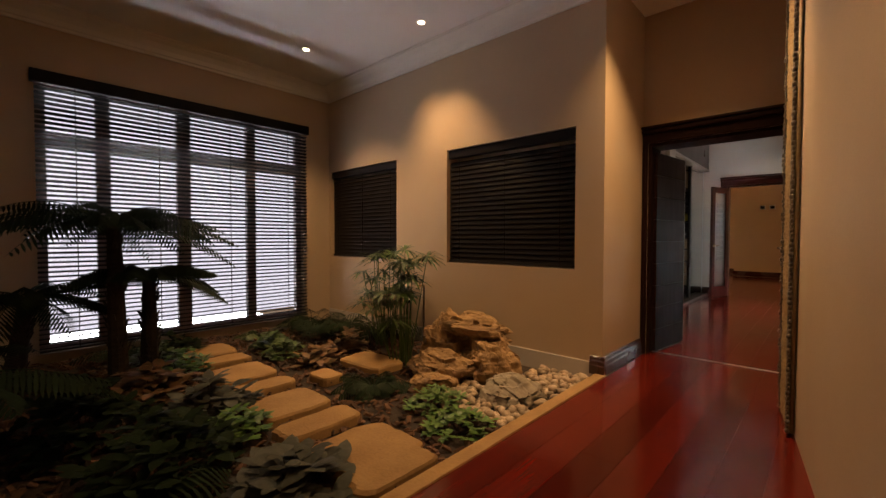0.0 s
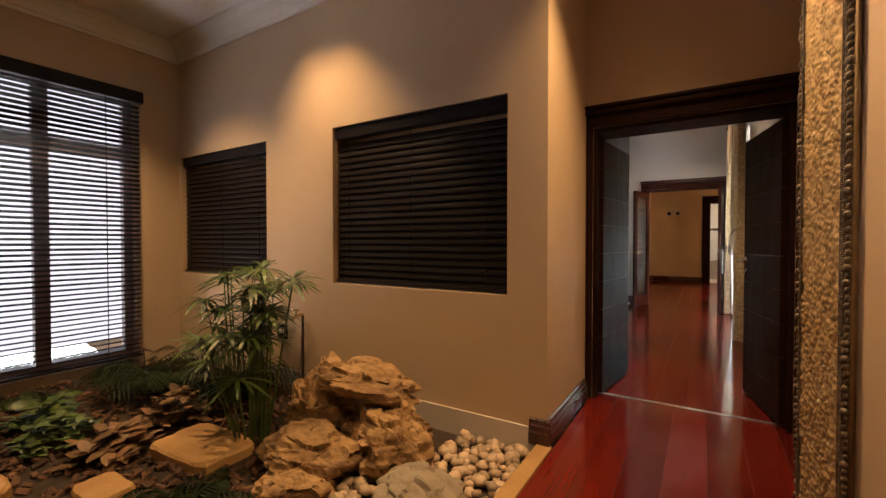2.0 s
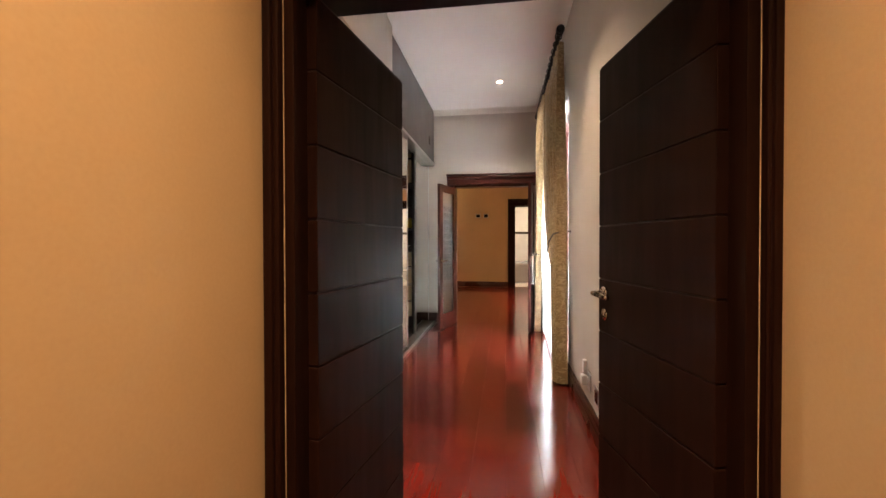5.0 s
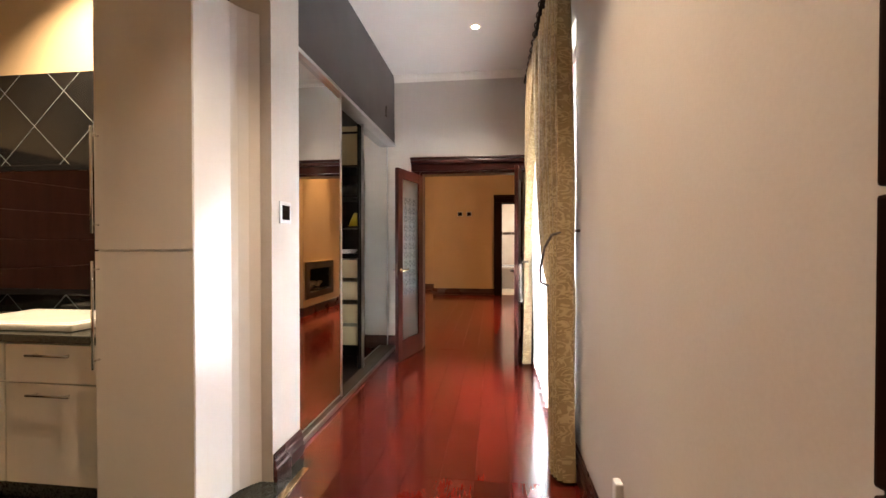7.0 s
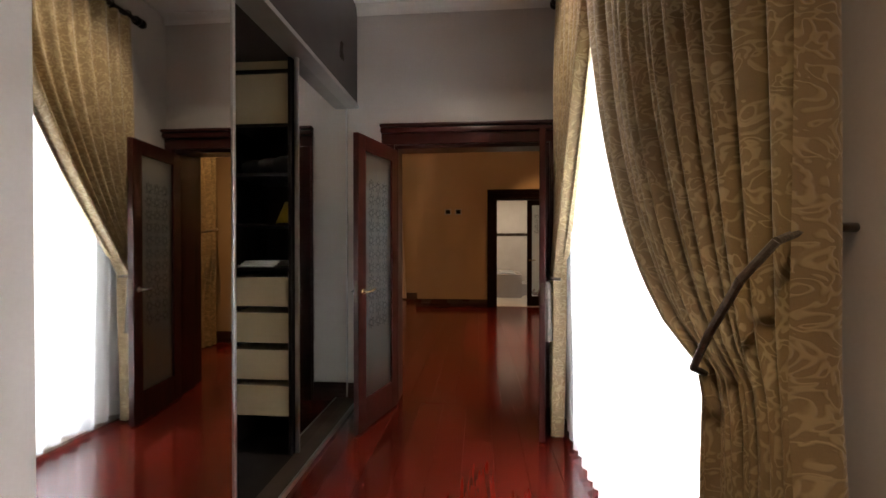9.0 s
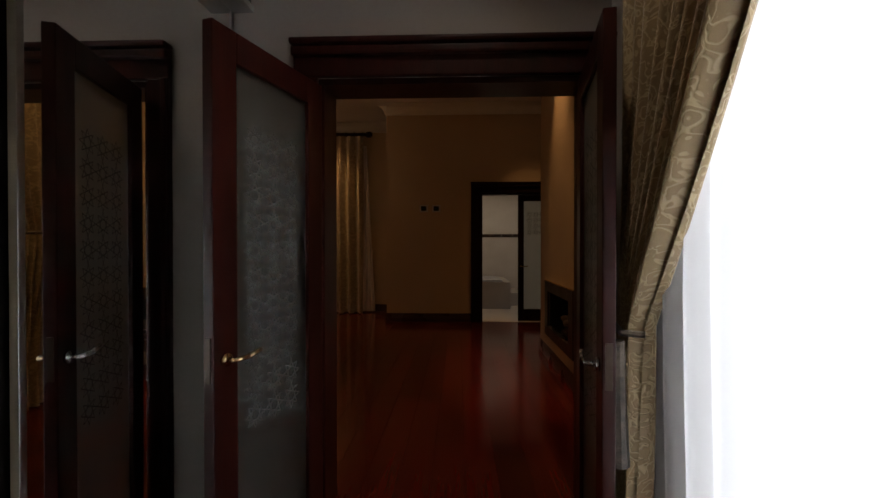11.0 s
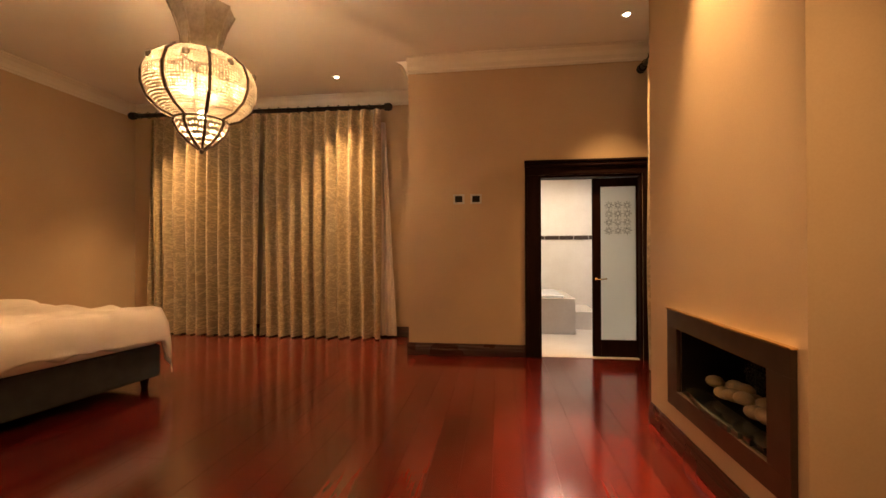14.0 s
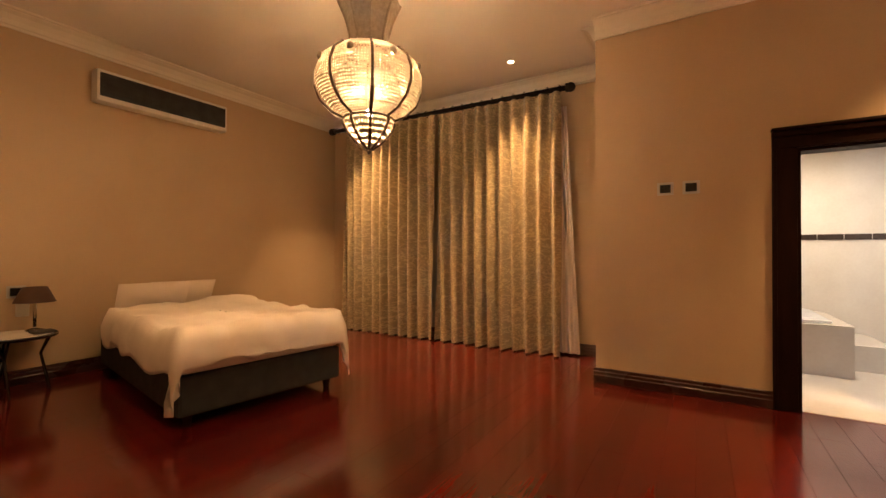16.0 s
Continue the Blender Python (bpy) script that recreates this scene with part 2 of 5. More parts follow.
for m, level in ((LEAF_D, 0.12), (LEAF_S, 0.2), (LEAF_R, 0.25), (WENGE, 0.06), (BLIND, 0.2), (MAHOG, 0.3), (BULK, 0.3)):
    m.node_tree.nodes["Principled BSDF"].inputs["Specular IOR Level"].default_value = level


# ---- small tools ----
def mesh_of(name, bm, mat, smooth=False):
    me = bpy.data.meshes.new(name)
    bm.to_mesh(me)
    bm.free()
    me.materials.append(mat)
    if smooth:
        for p in me.polygons:
            p.use_smooth = True
    return me


def part(name, bm, mat, parent=None, label="", smooth=False):
    ob = new(name, mesh_of(name, bm, mat, smooth))
    if parent:
        ob.parent = parent
        ob.matrix_parent_inverse = parent.matrix_world.inverted()
    if label:
        ob["label"] = label
    return ob


def thing(name, x, y, z, label, category, group="", kind=""):
    ob = new(name)
    ob.empty_display_size = 0.1
    ob.location = (x, y, z)
    bpy.context.view_layer.update()
    return tagged(ob, label, category, group, kind)


def bx(bm, x0, y0, z0, x1, y1, z1, bevel=0.0, m=None):
    r = bmesh.ops.create_cube(bm, size=1.0)
    vs = r["verts"]
    for v in vs:
        v.co = Vector(((x0 + x1) / 2 + v.co.x * abs(x1 - x0), (y0 + y1) / 2 + v.co.y * abs(y1 - y0), (z0 + z1) / 2 + v.co.z * abs(z1 - z0)))
        if m:
            v.co = m @ v.co
    if bevel:
        es = list({e for v in vs for e in v.link_edges})
        bmesh.ops.bevel(bm, geom=es, offset=bevel, segments=2, affect="EDGES", profile=0.6)
    return bm


def box(*a, bevel=0.0, m=None):
    return bx(bmesh.new(), *a, bevel=bevel, m=m)


def cyl(bm, p, q, r0, r1=None, seg=12):
    p, q = Vector(p), Vector(q)
    d = q - p
    m = Matrix.Translation((p + q) / 2) @ d.to_track_quat("Z", "Y").to_matrix().to_4x4()
    bmesh.ops.create_cone(bm, cap_ends=True, segments=seg, radius1=r0, radius2=r0 if r1 is None else r1, depth=d.length, matrix=m)
    return bm


def tube(bm, pts, r, seg=8):
    for a, b in zip(pts, pts[1:]):
        cyl(bm, a, b, r, r, seg)
    return bm


def ball(bm, c, rx, ry, rz, sub=2):
    bmesh.ops.create_icosphere(bm, subdivisions=sub, radius=1, matrix=Matrix.Translation(c) @ Matrix.Diagonal((rx, ry, rz, 1)))
    return bm


def lathe(bm, prof, c, seg=24):
    """Turned shape about a vertical axis from (radius, height) pairs."""
    rings = [[bm.verts.new((c[0] + r * math.cos(2 * math.pi * i / seg), c[1] + r * math.sin(2 * math.pi * i / seg), c[2] + z)) for i in range(seg)] for r, z in prof]
    for a, b in zip(rings, rings[1:]):
        for i in range(seg):
            bm.faces.new((a[i], a[(i + 1) % seg], b[(i + 1) % seg], b[i]))
    return bm


def extrude_profile(bm, prof, p, q, inward):
    """A moulding: (out, up) profile swept from p to q; inward is the unit way that out points."""
    p, q, n = Vector(p), Vector(q), Vector(inward)
    rows = [[bm.verts.new(c + n * o + Vector((0, 0, u))) for o, u in prof] for c in (p, q)]
    k = len(prof)
    for i in range(k):
        bm.faces.new((rows[0][i], rows[0][(i + 1) % k], rows[1][(i + 1) % k], rows[1][i]))
    bm.faces.new(rows[0])
    bm.faces.new(rows[1][::-1])
    bmesh.ops.recalc_face_normals(bm, faces=bm.faces)
    return bm


def setting(name, bm, mat, label, category="wall"):
    return tagged(part(name, bm, mat), label, category, kind="structure")


SKIRT_PROF = [(0.004, 0.004), (0.026, 0.004), (0.026, 0.075), (0.020, 0.085), (0.020, 0.115), (0.013, 0.125), (0.013, 0.150), (0.004, 0.158)]
CORN_PROF = [(0.003, -0.19), (0.022, -0.19), (0.026, -0.165), (0.038, -0.155), (0.050, -0.11), (0.085, -0.06), (0.125, -0.035), (0.135, -0.024), (0.16, -0.022), (0.165, -0.003), (0.003, -0.003)]


def skirting(p, q, n, label="dark stained moulded skirting board"):
    return setting("baseboard", extrude_profile(bmesh.new(), SKIRT_PROF, p, q, n), SKIRT, label, "skirting")


def cornice(p, q, n):
    return setting("trim", extrude_profile(bmesh.new(), CORN_PROF, p, q, n), CORNICE, "cream moulded plaster cornice under the ceiling", "cornice")


# ---- structure: garden hall ----
H1, H2, H3 = 3.36, 3.40, 4.00
BX, BY0, BY1 = 0.02, 13.44, 15.20
bm = bmesh.new()
bx(bm, -6.05, -2.2, -0.3, -5.81, 1.72, H1)
bx(bm, -6.05, 4.48, -0.3, -5.81, 5.15, H1)
bx(bm, -6.05, 1.72, 2.70, -5.81, 4.48, H1)
bx(bm, -6.05, 1.72, -0.3, -5.81, 4.48, 0.03)
setting("wall_west", bm, PAINT, "tan painted hall wall around the tall window")
bm = bmesh.new()
N1, N2, NZ = (-5.77, -4.275), (-3.42, -1.90), (0.885, 2.14)
xs = (-5.81, *N1, *N2, -1.645)
bx(bm, -5.81, 4.9, -0.3, -1.645, 5.15, NZ[0])
bx(bm, -5.81, 4.9, NZ[1], -1.645, 5.15, H1)
for a, b in ((xs[0], xs[1]), (xs[2], xs[3]), (xs[4], xs[5])):
    bx(bm, a, 4.9, NZ[0], b, 5.15, NZ[1])
bx(bm, -5.77, 5.07, NZ[0], -1.9, 5.14, NZ[1])
bx(bm, -1.90, 5.15, -0.3, -1.645, 5.875, H1)
setting("wall_north", bm, PAINT, "tan painted wall with two recessed blinds")
bm = bmesh.new()
D1 = (-1.595, -0.37, 2.10)
bx(bm, -6.05, 5.875, -0.3, D1[0], 6.175, H2)
bx(bm, D1[1], 5.875, -0.3, 1.0, 6.175, H2)
bx(bm, D1[0], 5.875, D1[2], D1[1], 6.175, H2)
setting("wall_door", bm, PAINT, "tan painted wall around the double door")
rm = Matrix.Translation((-0.455, 5.06, 0)) @ Matrix.Rotation(radians(8.5), 4, "Z")
bm = bmesh.new()
bx(bm, 0, -8, -0.3, 0.2, 0, H1, m=rm)
bx(bm, -0.345, 5.0, -0.3, -0.1, 5.875, H1)
setting("wall_east", bm, PAINT, "plain painted hall wall behind the tapestry")
setting("wall_south", box(-6.05, -2.4, -0.3, 1.2, -2.2, H1), PAINT, "plain tan painted back wall of the hall")
setting("ceiling", box(-6.05, -2.4, H1, 1.2, 5.875, H1 + 0.1), CEIL, "smooth white hall ceiling", "ceiling")
cornice((-5.81, 4.9, H1), (-1.645, 4.9, H1), (0, -1, 0))
cornice((-5.81, -2.2, H1), (-5.81, 4.9, H1), (1, 0, 0))
skirting((-1.645, 4.9, 0), (-1.645, 5.84, 0), (1, 0, 0))
skirting((-1.75, 4.9, 0), (-1.62, 4.9, 0), (0, -1, 0))
skirting((-0.345, 5.06, 0), (-0.345, 5.84, 0), (-1, 0, 0))
setting("trim", box(-5.80, 4.885, -0.10, -1.70, 4.898, 0.10, bevel=0.003), PAINT_DAYLIT, "low plaster upstand along the garden wall", "upstand")
setting("trim", box(-1.70, -2.2, -0.12, -1.61, 4.895, 0.012, bevel=0.006), SLAB, "sandstone edging between garden and floor", "edging")
setting("ground", box(-5.81, -2.2, -0.30, -1.70, 4.9, -0.07), SOIL, "dark soil of the indoor garden", "soil")

# ---- structure: dressing passage ----
bm = bmesh.new()
bx(bm, -0.38, 6.175, -0.3, -0.18, 8.85, H2)
bx(bm, -0.38, 10.75, -0.3, -0.18, 11.45, H2)
bx(bm, -0.38, 8.85, 2.65, -0.18, 10.75, H2)
bx(bm, -0.38, 8.85, -0.3, -0.18, 10.75, 0.02)
setting("wall_passage_east", bm, PAINT_DAYLIT, "tan wall, coloured greyer as in daylight, around the curtained window")
bm = bmesh.new()
bx(bm, -2.30, 8.44, 0, -2.06, 8.765, H2)
bx(bm, -2.20, 6.175, 0, -2.02, 6.90, H2)
bx(bm, -2.20, 6.90, 2.75, -2.02, 8.44, H2)
setting("wall_passage_west", bm, PAINT_DAYLIT, "tan pier, coloured greyer as in daylight, beside the mirrored wardrobe")
bm = bmesh.new()
D2 = (-1.775, -0.47, 2.21)
bx(bm, -8.0, 11.45, -0.3, D2[0], 11.65, H3)
bx(bm, D2[1], 11.45, -0.3, 1.0, 11.65, H3)
bx(bm, D2[0], 11.45, D2[2], D2[1], 11.65, H3)
bx(bm, -8.0, 11.65, -0.3, -1.89, 11.82, H3)
bx(bm, -0.41, 11.65, -0.3, 1.0, 11.82, H3)
bx(bm, -1.89, 11.65, 2.34, -0.41, 11.82, H3)
setting("wall_bedroom_south", bm, PAINT_DAYLIT, "painted wall around the glazed double door")
setting("ceiling", box(-4.6, 6.175, H2, -0.1, 11.45, H2 + 0.1), CEIL, "smooth white passage ceiling", "ceiling")
setting("trim", extrude_profile(bmesh.new(), [(o * 0.4, u * 0.4) for o, u in CORN_PROF], (-2.19, 11.45, H2), (-0.38, 11.45, H2), (0, -1, 0)), CORNICE, "small white cornice over the glazed door", "cornice")
skirting((-0.38, 6.18, 0), (-0.38, 8.85, 0), (-1, 0, 0))
skirting((-2.06, 8.44, 0), (-2.06, 8.765, 0), (1, 0, 0))
skirting((-2.19, 11.45, 0), (-1.89, 11.45, 0), (0, -1, 0))
setting("wall_vanity_west", box(-4.7, 6.175, -0.3, -4.5, 8.8, H2), PAINT, "plain tan painted vanity wall")
setting("wall_vanity_north", box(-4.7, 8.70, -0.3, -2.30, 8.8, H2), PAINT, "tan wall over the black vanity tiles")

# ---- structure: bedroom ----
D3 = (-0.69, 0.60, 2.38)
bm = bmesh.new()
bx(bm, -2.43, 17.17, -0.3, D3[0], 17.37, H3)
bx(bm, D3[1], 17.17, -0.3, 0.95, 17.37, H3)
bx(bm, D3[0], 17.17, D3[2], D3[1], 17.37, H3)
bx(bm, -2.43, 17.37, -0.3, -2.23, 18.5, H3)
setting("wall_bath", bm, PAINT, "tan painted pier beside the bathroom door")
setting("wall_bedroom_north", box(-7.9, 18.32, -0.3, -2.43, 18.5, H3), PAINT, "tan painted wall behind the drawn curtains")
setting("wall_bedroom_west", box(-7.9, 11.82, -0.3, -7.7, 18.32, H3), PAINT, "tan painted wall at the head of the bed")
setting("wall_bedroom_east", box(0.75, 11.82, -0.3, 0.95, 17.17, H3), PAINT, "tan painted wall behind the chimney breast")
bm = bmesh.new()
FY0, FY1, FZ0, FZ1 = 13.66, 14.63, 0.42, 0.85
bx(bm, BX, BY0, 0, 0.748, FY0, H3)
bx(bm, BX, FY1, 0, 0.748, BY1, H3)
bx(bm, BX, FY0, FZ1, 0.748, FY1, H3)
bx(bm, BX, FY0, 0, 0.748, FY1, FZ0)
setting("wall_chimney_breast", bm, PAINT, "tan painted chimney breast with an inset fire")
setting("ceiling", box(-7.9, 11.45, H3, 0.95, 18.5, H3 + 0.1), CEIL, "smooth white bedroom ceiling", "ceiling")
for p, q, n in (((-7.7, 18.32), (-2.43, 18.32), (0, -1)), ((-7.7, 11.82), (-7.7, 18.32), (1, 0)), ((-2.43, 17.17), (0.75, 17.17), (0, -1)),
                ((-2.43, 17.17), (-2.43, 18.32), (-1, 0)), ((0.75, BY1), (0.75, 17.17), (-1, 0)), ((BX, BY0), (BX, BY1), (-1, 0)),
                ((0.75, 11.82), (0.75, BY0), (-1, 0)), ((BX - 0.16, BY0), (0.75, BY0), (0, -1)), ((-7.7, 11.82), (0.75, 11.82), (0, 1))):
    cornice((*p, H3), (*q, H3), (*n, 0))
for p, q, n in (((-7.7, 18.32), (-2.43, 18.32), (0, -1)), ((-7.7, 11.82), (-7.7, 18.32), (1, 0)), ((-2.45, 17.17), (-0.87, 17.17), (0, -1)),
                ((-2.43, 17.17), (-2.43, 18.32), (-1, 0)), ((BX, BY0 - 0.02), (BX, BY1), (-1, 0)), ((BX - 0.02, BY0), (0.75, BY0), (0, -1)),
                ((0.75, 11.82), (0.75, BY0), (-1, 0)), ((0.75, BY1), (0.75, 17.17), (-1, 0))):
    skirting((*p, 0), (*q, 0), (*n, 0))

# bathroom beyond the sliding door
setting("wall_bathroom_north", box(-2.23, 20.2, -0.3, 2.2, 20.4, 3.4), TILE, "cream tiled bathroom wall")
setting("wall_bathroom_west", box(-2.23, 18.5, -0.3, -2.03, 20.2, 3.4), TILE, "cream tiled bathroom side wall")
setting("wall_bathroom_east", box(2.0, 17.37, -0.3, 2.2, 20.2, 3.4), TILE, "cream tiled bathroom side wall")
setting("ceiling", box(-2.23, 17.37, 3.4, 2.2, 20.4, 3.5), CEIL, "white bathroom ceiling", "ceiling")
setting("floor_bathroom", box(-2.23, 17.2, -0.1, 2.2, 20.2, 0.006), TILE, "pale cream bathroom floor tiles", "floor")
setting("floor_vanity", box(-4.5, 6.175, -0.1, -1.95, 8.7, 0.004), GRANITE, "polished black stone vanity floor", "floor")
setting("floor_base", box(-8, -2.4, -0.31, 1.0, 18.5, -0.302), JOINT, "dark screed under the floors", "floor")
setting("road", box(-60, -60, -0.45, 60, 60, -0.40), SLAB, "plain ground outside the house", "ground")

# ---- outside ----
for nm, a in (("backdrop_garden", (-9.0, -2.5, -0.35, -8.95, 8.5, 6.0)), ("backdrop_patio", (2.6, 5.5, -0.35, 2.65, 11.0, 6.0))):
    tagged(part(nm, box(*a), OUTSIDE), "pale bright overcast distance outside the window", "backdrop", kind="structure")


# ---- doors and windows ----
def casing(name, x0, x1, top, y, wide, head, way, mat, depth=0.2, left=True, right=None):
    """Moulded casing and lining around an opening; way -1 faces the lower y."""
    e = thing(name, (x0 + x1) / 2, y, 0, "dark stained moulded timber door casing", "door casing", kind="structure")
    t = 0.03
    for nm, a in (("jamb", (x0 - wide, x0)), ("jamb", (x1, x1 + (right or wide)))):
        bm = bmesh.new()
        bx(bm, a[0], y, 0, a[1], y + way * t, top, bevel=0.006)
        bx(bm, a[0] + 0.008, y + way * (t - 0.004), 0, a[0] + 0.034, y + way * (t + 0.014), top, bevel=0.006)
        part(nm, bm, mat, e)
    bm = bmesh.new()
    bx(bm, x0 - wide, y, top, x1 + (right or wide), y + way * t, top + head, bevel=0.006)
    bx(bm, x0 - wide - 0.004, y + way * 0.002, top + head * 0.55, x1 + (right or wide) + 0.004, y + way * (t + 0.03), top + head * 0.8, bevel=0.012)
    bx(bm, x0 - wide - 0.008, y + way * 0.002, top + head * 0.83, x1 + (right or wide) + 0.008, y + way * (t + 0.045), top + head, bevel=0.012)
    part("head", bm, mat, e)
    s = -way
    for a, b in ((x0, x0 + 0.03), (x1 - 0.03, x1)):
        part("lining", box(a, y, 0, b, y + s * depth, top - 0.03, bevel=0.003), mat, e)
    part("lining", box(x0, y, top - 0.03, x1, y + s * depth, top, bevel=0.003), mat, e)
    return e


casing("door_1", -1.595, -0.37, 2.10, 5.875, 0.049, 0.16, -1, WENGE, 0.3, right=0.065)
casing("door_2", -1.775, -0.47, 2.21, 11.45, 0.11, 0.17, -1, MAHOG, 0.2, right=0.085)
rv = thing("trim", -1.16, 11.75, 0, "mahogany lining of the deep door reveal", "door lining", kind="structure")
for a in ((-1.889, 11.652, 0, -1.85, 11.84, 2.315), (-0.435, 11.652, 0, -0.411, 11.84, 2.315), (-1.889, 11.652, 2.315, -0.411, 11.84, 2.339)):
    part("lining", box(*a, bevel=0.003), MAHOG, rv)
for a in ((-1.985, 11.822, 0, -1.86, 11.86, 2.33), (-0.42, 11.822, 0, -0.32, 11.85, 2.33), (-1.985, 11.822, 2.33, -0.32, 11.855, 2.44)):
    part("casing_board", box(*a, bevel=0.006), MAHOG, rv)
casing("door_3", -0.69, 0.60, 2.38, 17.17, 0.18, 0.19, -1, WENGE, 0.2, right=0.07)
setting("trim", box(-1.60, 5.985, 0.0, -0.36, 6.01, 0.007, bevel=0.002), ALU, "pale metal threshold strip in the floor", "threshold")
setting("trim", box(-1.965, 6.9, 0.0, -1.925, 8.60, 0.008, bevel=0.002), BRASS, "metal edge strip beside the stone floor", "threshold")


def lever(parent, x, y, z, side, fwd, mat):
    """Lever handle on a rose; side is the unit x it stands out along, fwd the y way of the lever."""
    bm = bmesh.new()
    cyl(bm, (x, y, z), (x + side * 0.012, y, z), 0.026, seg=16)
    tube(bm, [(x + side * 0.01, y, z), (x + side * 0.055, y, z), (x + side * 0.062, y + fwd * 0.06, z), (x + side * 0.055, y + fwd * 0.13, z - 0.006)], 0.010)
    bx(bm, x, y - 0.02, z - 0.12, x + side * 0.008, y + 0.02, z - 0.055, bevel=0.003)
    part("lever_handle", bm, mat, parent, "polished metal lever handle with keyhole", smooth=True)


def plank_leaf(hinge, angle, width, height, sgn, name="door_leaf", knobs=(-1, 1)):
    """Solid leaf of horizontal planks with narrow grooves, along local +x from its hinge."""
    e = thing(name, 0, 0, 0, "dark stained solid door leaf standing open", "door", "plank door leaves", "structure")
    part("core", box(0.004, -0.018, 0.02, width - 0.004, 0.018, height - 0.01), JOINT, e)
    n = 9
    hh = (height - 0.03) / n
    for i in range(n):
        part("plank", box(0.0, -0.023, 0.018 + i * hh, width, 0.023, 0.018 + (i + 1) * hh - 0.006, bevel=0.003), WENGE, e)
    for z in (0.25, 1.05, 1.85):
        part("hinge", cyl(bmesh.new(), (0, sgn * 0.026, z - 0.05), (0, sgn * 0.026, z + 0.05), 0.008), BRONZE, e)
    for s in knobs:
        bm = bmesh.new()
        x = width - 0.06
        cyl(bm, (x, s * 0.022, 1.07), (x, s * 0.034, 1.07), 0.027, seg=16)
        tube(bm, [(x, s * 0.03, 1.07), (x, s * 0.075, 1.07), (x - 0.05, s * 0.08, 1.07), (x - 0.125, s * 0.074, 1.065)], 0.0105, 10)
        cyl(bm, (x, s * 0.022, 0.98), (x, s * 0.030, 0.98), 0.024, seg=16)
        part("lever_handle", bm, CHROME, e, "polished nickel lever handle with keyhole", smooth=True)
    e.matrix_world = Matrix.Translation(hinge) @ Matrix.Rotation(radians(angle), 4, "Z")
    return e


plank_leaf((-1.555, 5.955, 0), 82.5, 0.70, 2.03, 1, knobs=(1,))
plank_leaf((-0.41, 5.955, 0), 102.0, 0.70, 2.03, -1)
plank_leaf((-4.47, 8.42, 0), -90, 1.05, 2.03, 1)


def lattice(bm, x0, x1, z0, z1, y, r):
    """Interlaced rings and rays, the etched star lattice."""
    nx = max(1, round((x1 - x0) / (2 * r)))
    nz = round((z1 - z0) / (2 * r))
    for i in range(nx):
        for j in range(nz):
            cx, cz = x0 + (i + 0.5) * (x1 - x0) / nx, z0 + (j + 0.5) * (z1 - z0) / nz
            for k in range(8):
                a, b = 2 * math.pi * k / 8, 2 * math.pi * (k + 3) / 8
                w = 0.0019
                p, q = Vector((cx + r * math.cos(a), y, cz + r * math.sin(a))), Vector((cx + r * math.cos(b), y, cz + r * math.sin(b)))
                n = Vector((-(q - p).z, 0, (q - p).x)).normalized() * w
                v = [bm.verts.new(c) for c in (p - n, p + n, q + n, q - n)]
                bm.faces.new(v)
    return bm


def glazed_leaf(hinge, angle, width, height, mat, name="glazed_door_leaf", label="open mahogany door leaf with etched frosted glass", foot=0.72):
    e = thing(name, 0, 0, 0, label, "door", "glazed door leaves", "structure")
    st = 0.105
    for a in ((0, st), (width - st, width)):
        part("stile", box(a[0], -0.021, 0.012, a[1], 0.021, height, bevel=0.004), mat, e)
    part("bottom_rail", box(st, -0.021, 0.012, width - st, 0.021, 0.23, bevel=0.004), mat, e)
    part("top_rail", box(st, -0.021, height - 0.11, width - st, 0.021, height, bevel=0.004), mat, e)
    pane = part("pane", box(st, -0.004, 0.23, width - st, 0.004, height - 0.11), FROST, e, "frosted glass pane")
    bm = bmesh.new()
    for yy in (-0.0055, 0.0055):
        lattice(bm, st + 0.05, width - st - 0.05, foot, height - 0.30, yy, (width - 2 * st - 0.10) / 6)
    part("etched_pattern", bm, ETCH, e, "pale star lattice on the glass")
    for s in (-1, 1):
        bm = bmesh.new()
        x = width - 0.05
        cyl(bm, (x, s * 0.02, 1.02), (x, s * 0.032, 1.02), 0.022, seg=16)
        tube(bm, [(x, s * 0.03, 1.02), (x, s * 0.06, 1.02), (x - 0.06, s * 0.065, 1.02), (x - 0.12, s * 0.06, 1.03)], 0.009)
        part("lever_handle", bm, BRASS if s > 0 else CHROME, e, "polished lever handle", smooth=True)
    part("lock_plate", box(width - 0.001, -0.011, 0.95, width + 0.003, 0.011, 1.10, bevel=0.001), BRONZE, e, "dark metal lock plate")
    e.matrix_world = Matrix.Translation(hinge) @ Matrix.Rotation(radians(angle), 4, "Z")
    return e


glazed_leaf((-1.755, 11.39, 0), -105.5, 0.62, 2.15, MAHOG)
glazed_leaf((-0.535, 11.39, 0), -98.5, 0.62, 2.15, MAHOG)
sl = glazed_leaf((0.655, 17.28, 0), 180, 0.65, 2.34, WENGE, "sliding_door_leaf", "dark framed sliding bathroom door with frosted glass", 1.60)

# ---- tall window with slatted blind ----
win = thing("window_1", -5.9, 3.1, 0.03, "tall timber framed hall window in four bays", "window", kind="structure")
for y0, y1 in ((1.72, 1.80), (2.18, 2.30), (2.92, 3.06), (3.72, 3.83), (4.40, 4.48)):
    part("window_frame", box(-5.97, y0, 0.03, -5.89, y1, 2.70, bevel=0.006), FRAMEW, win)
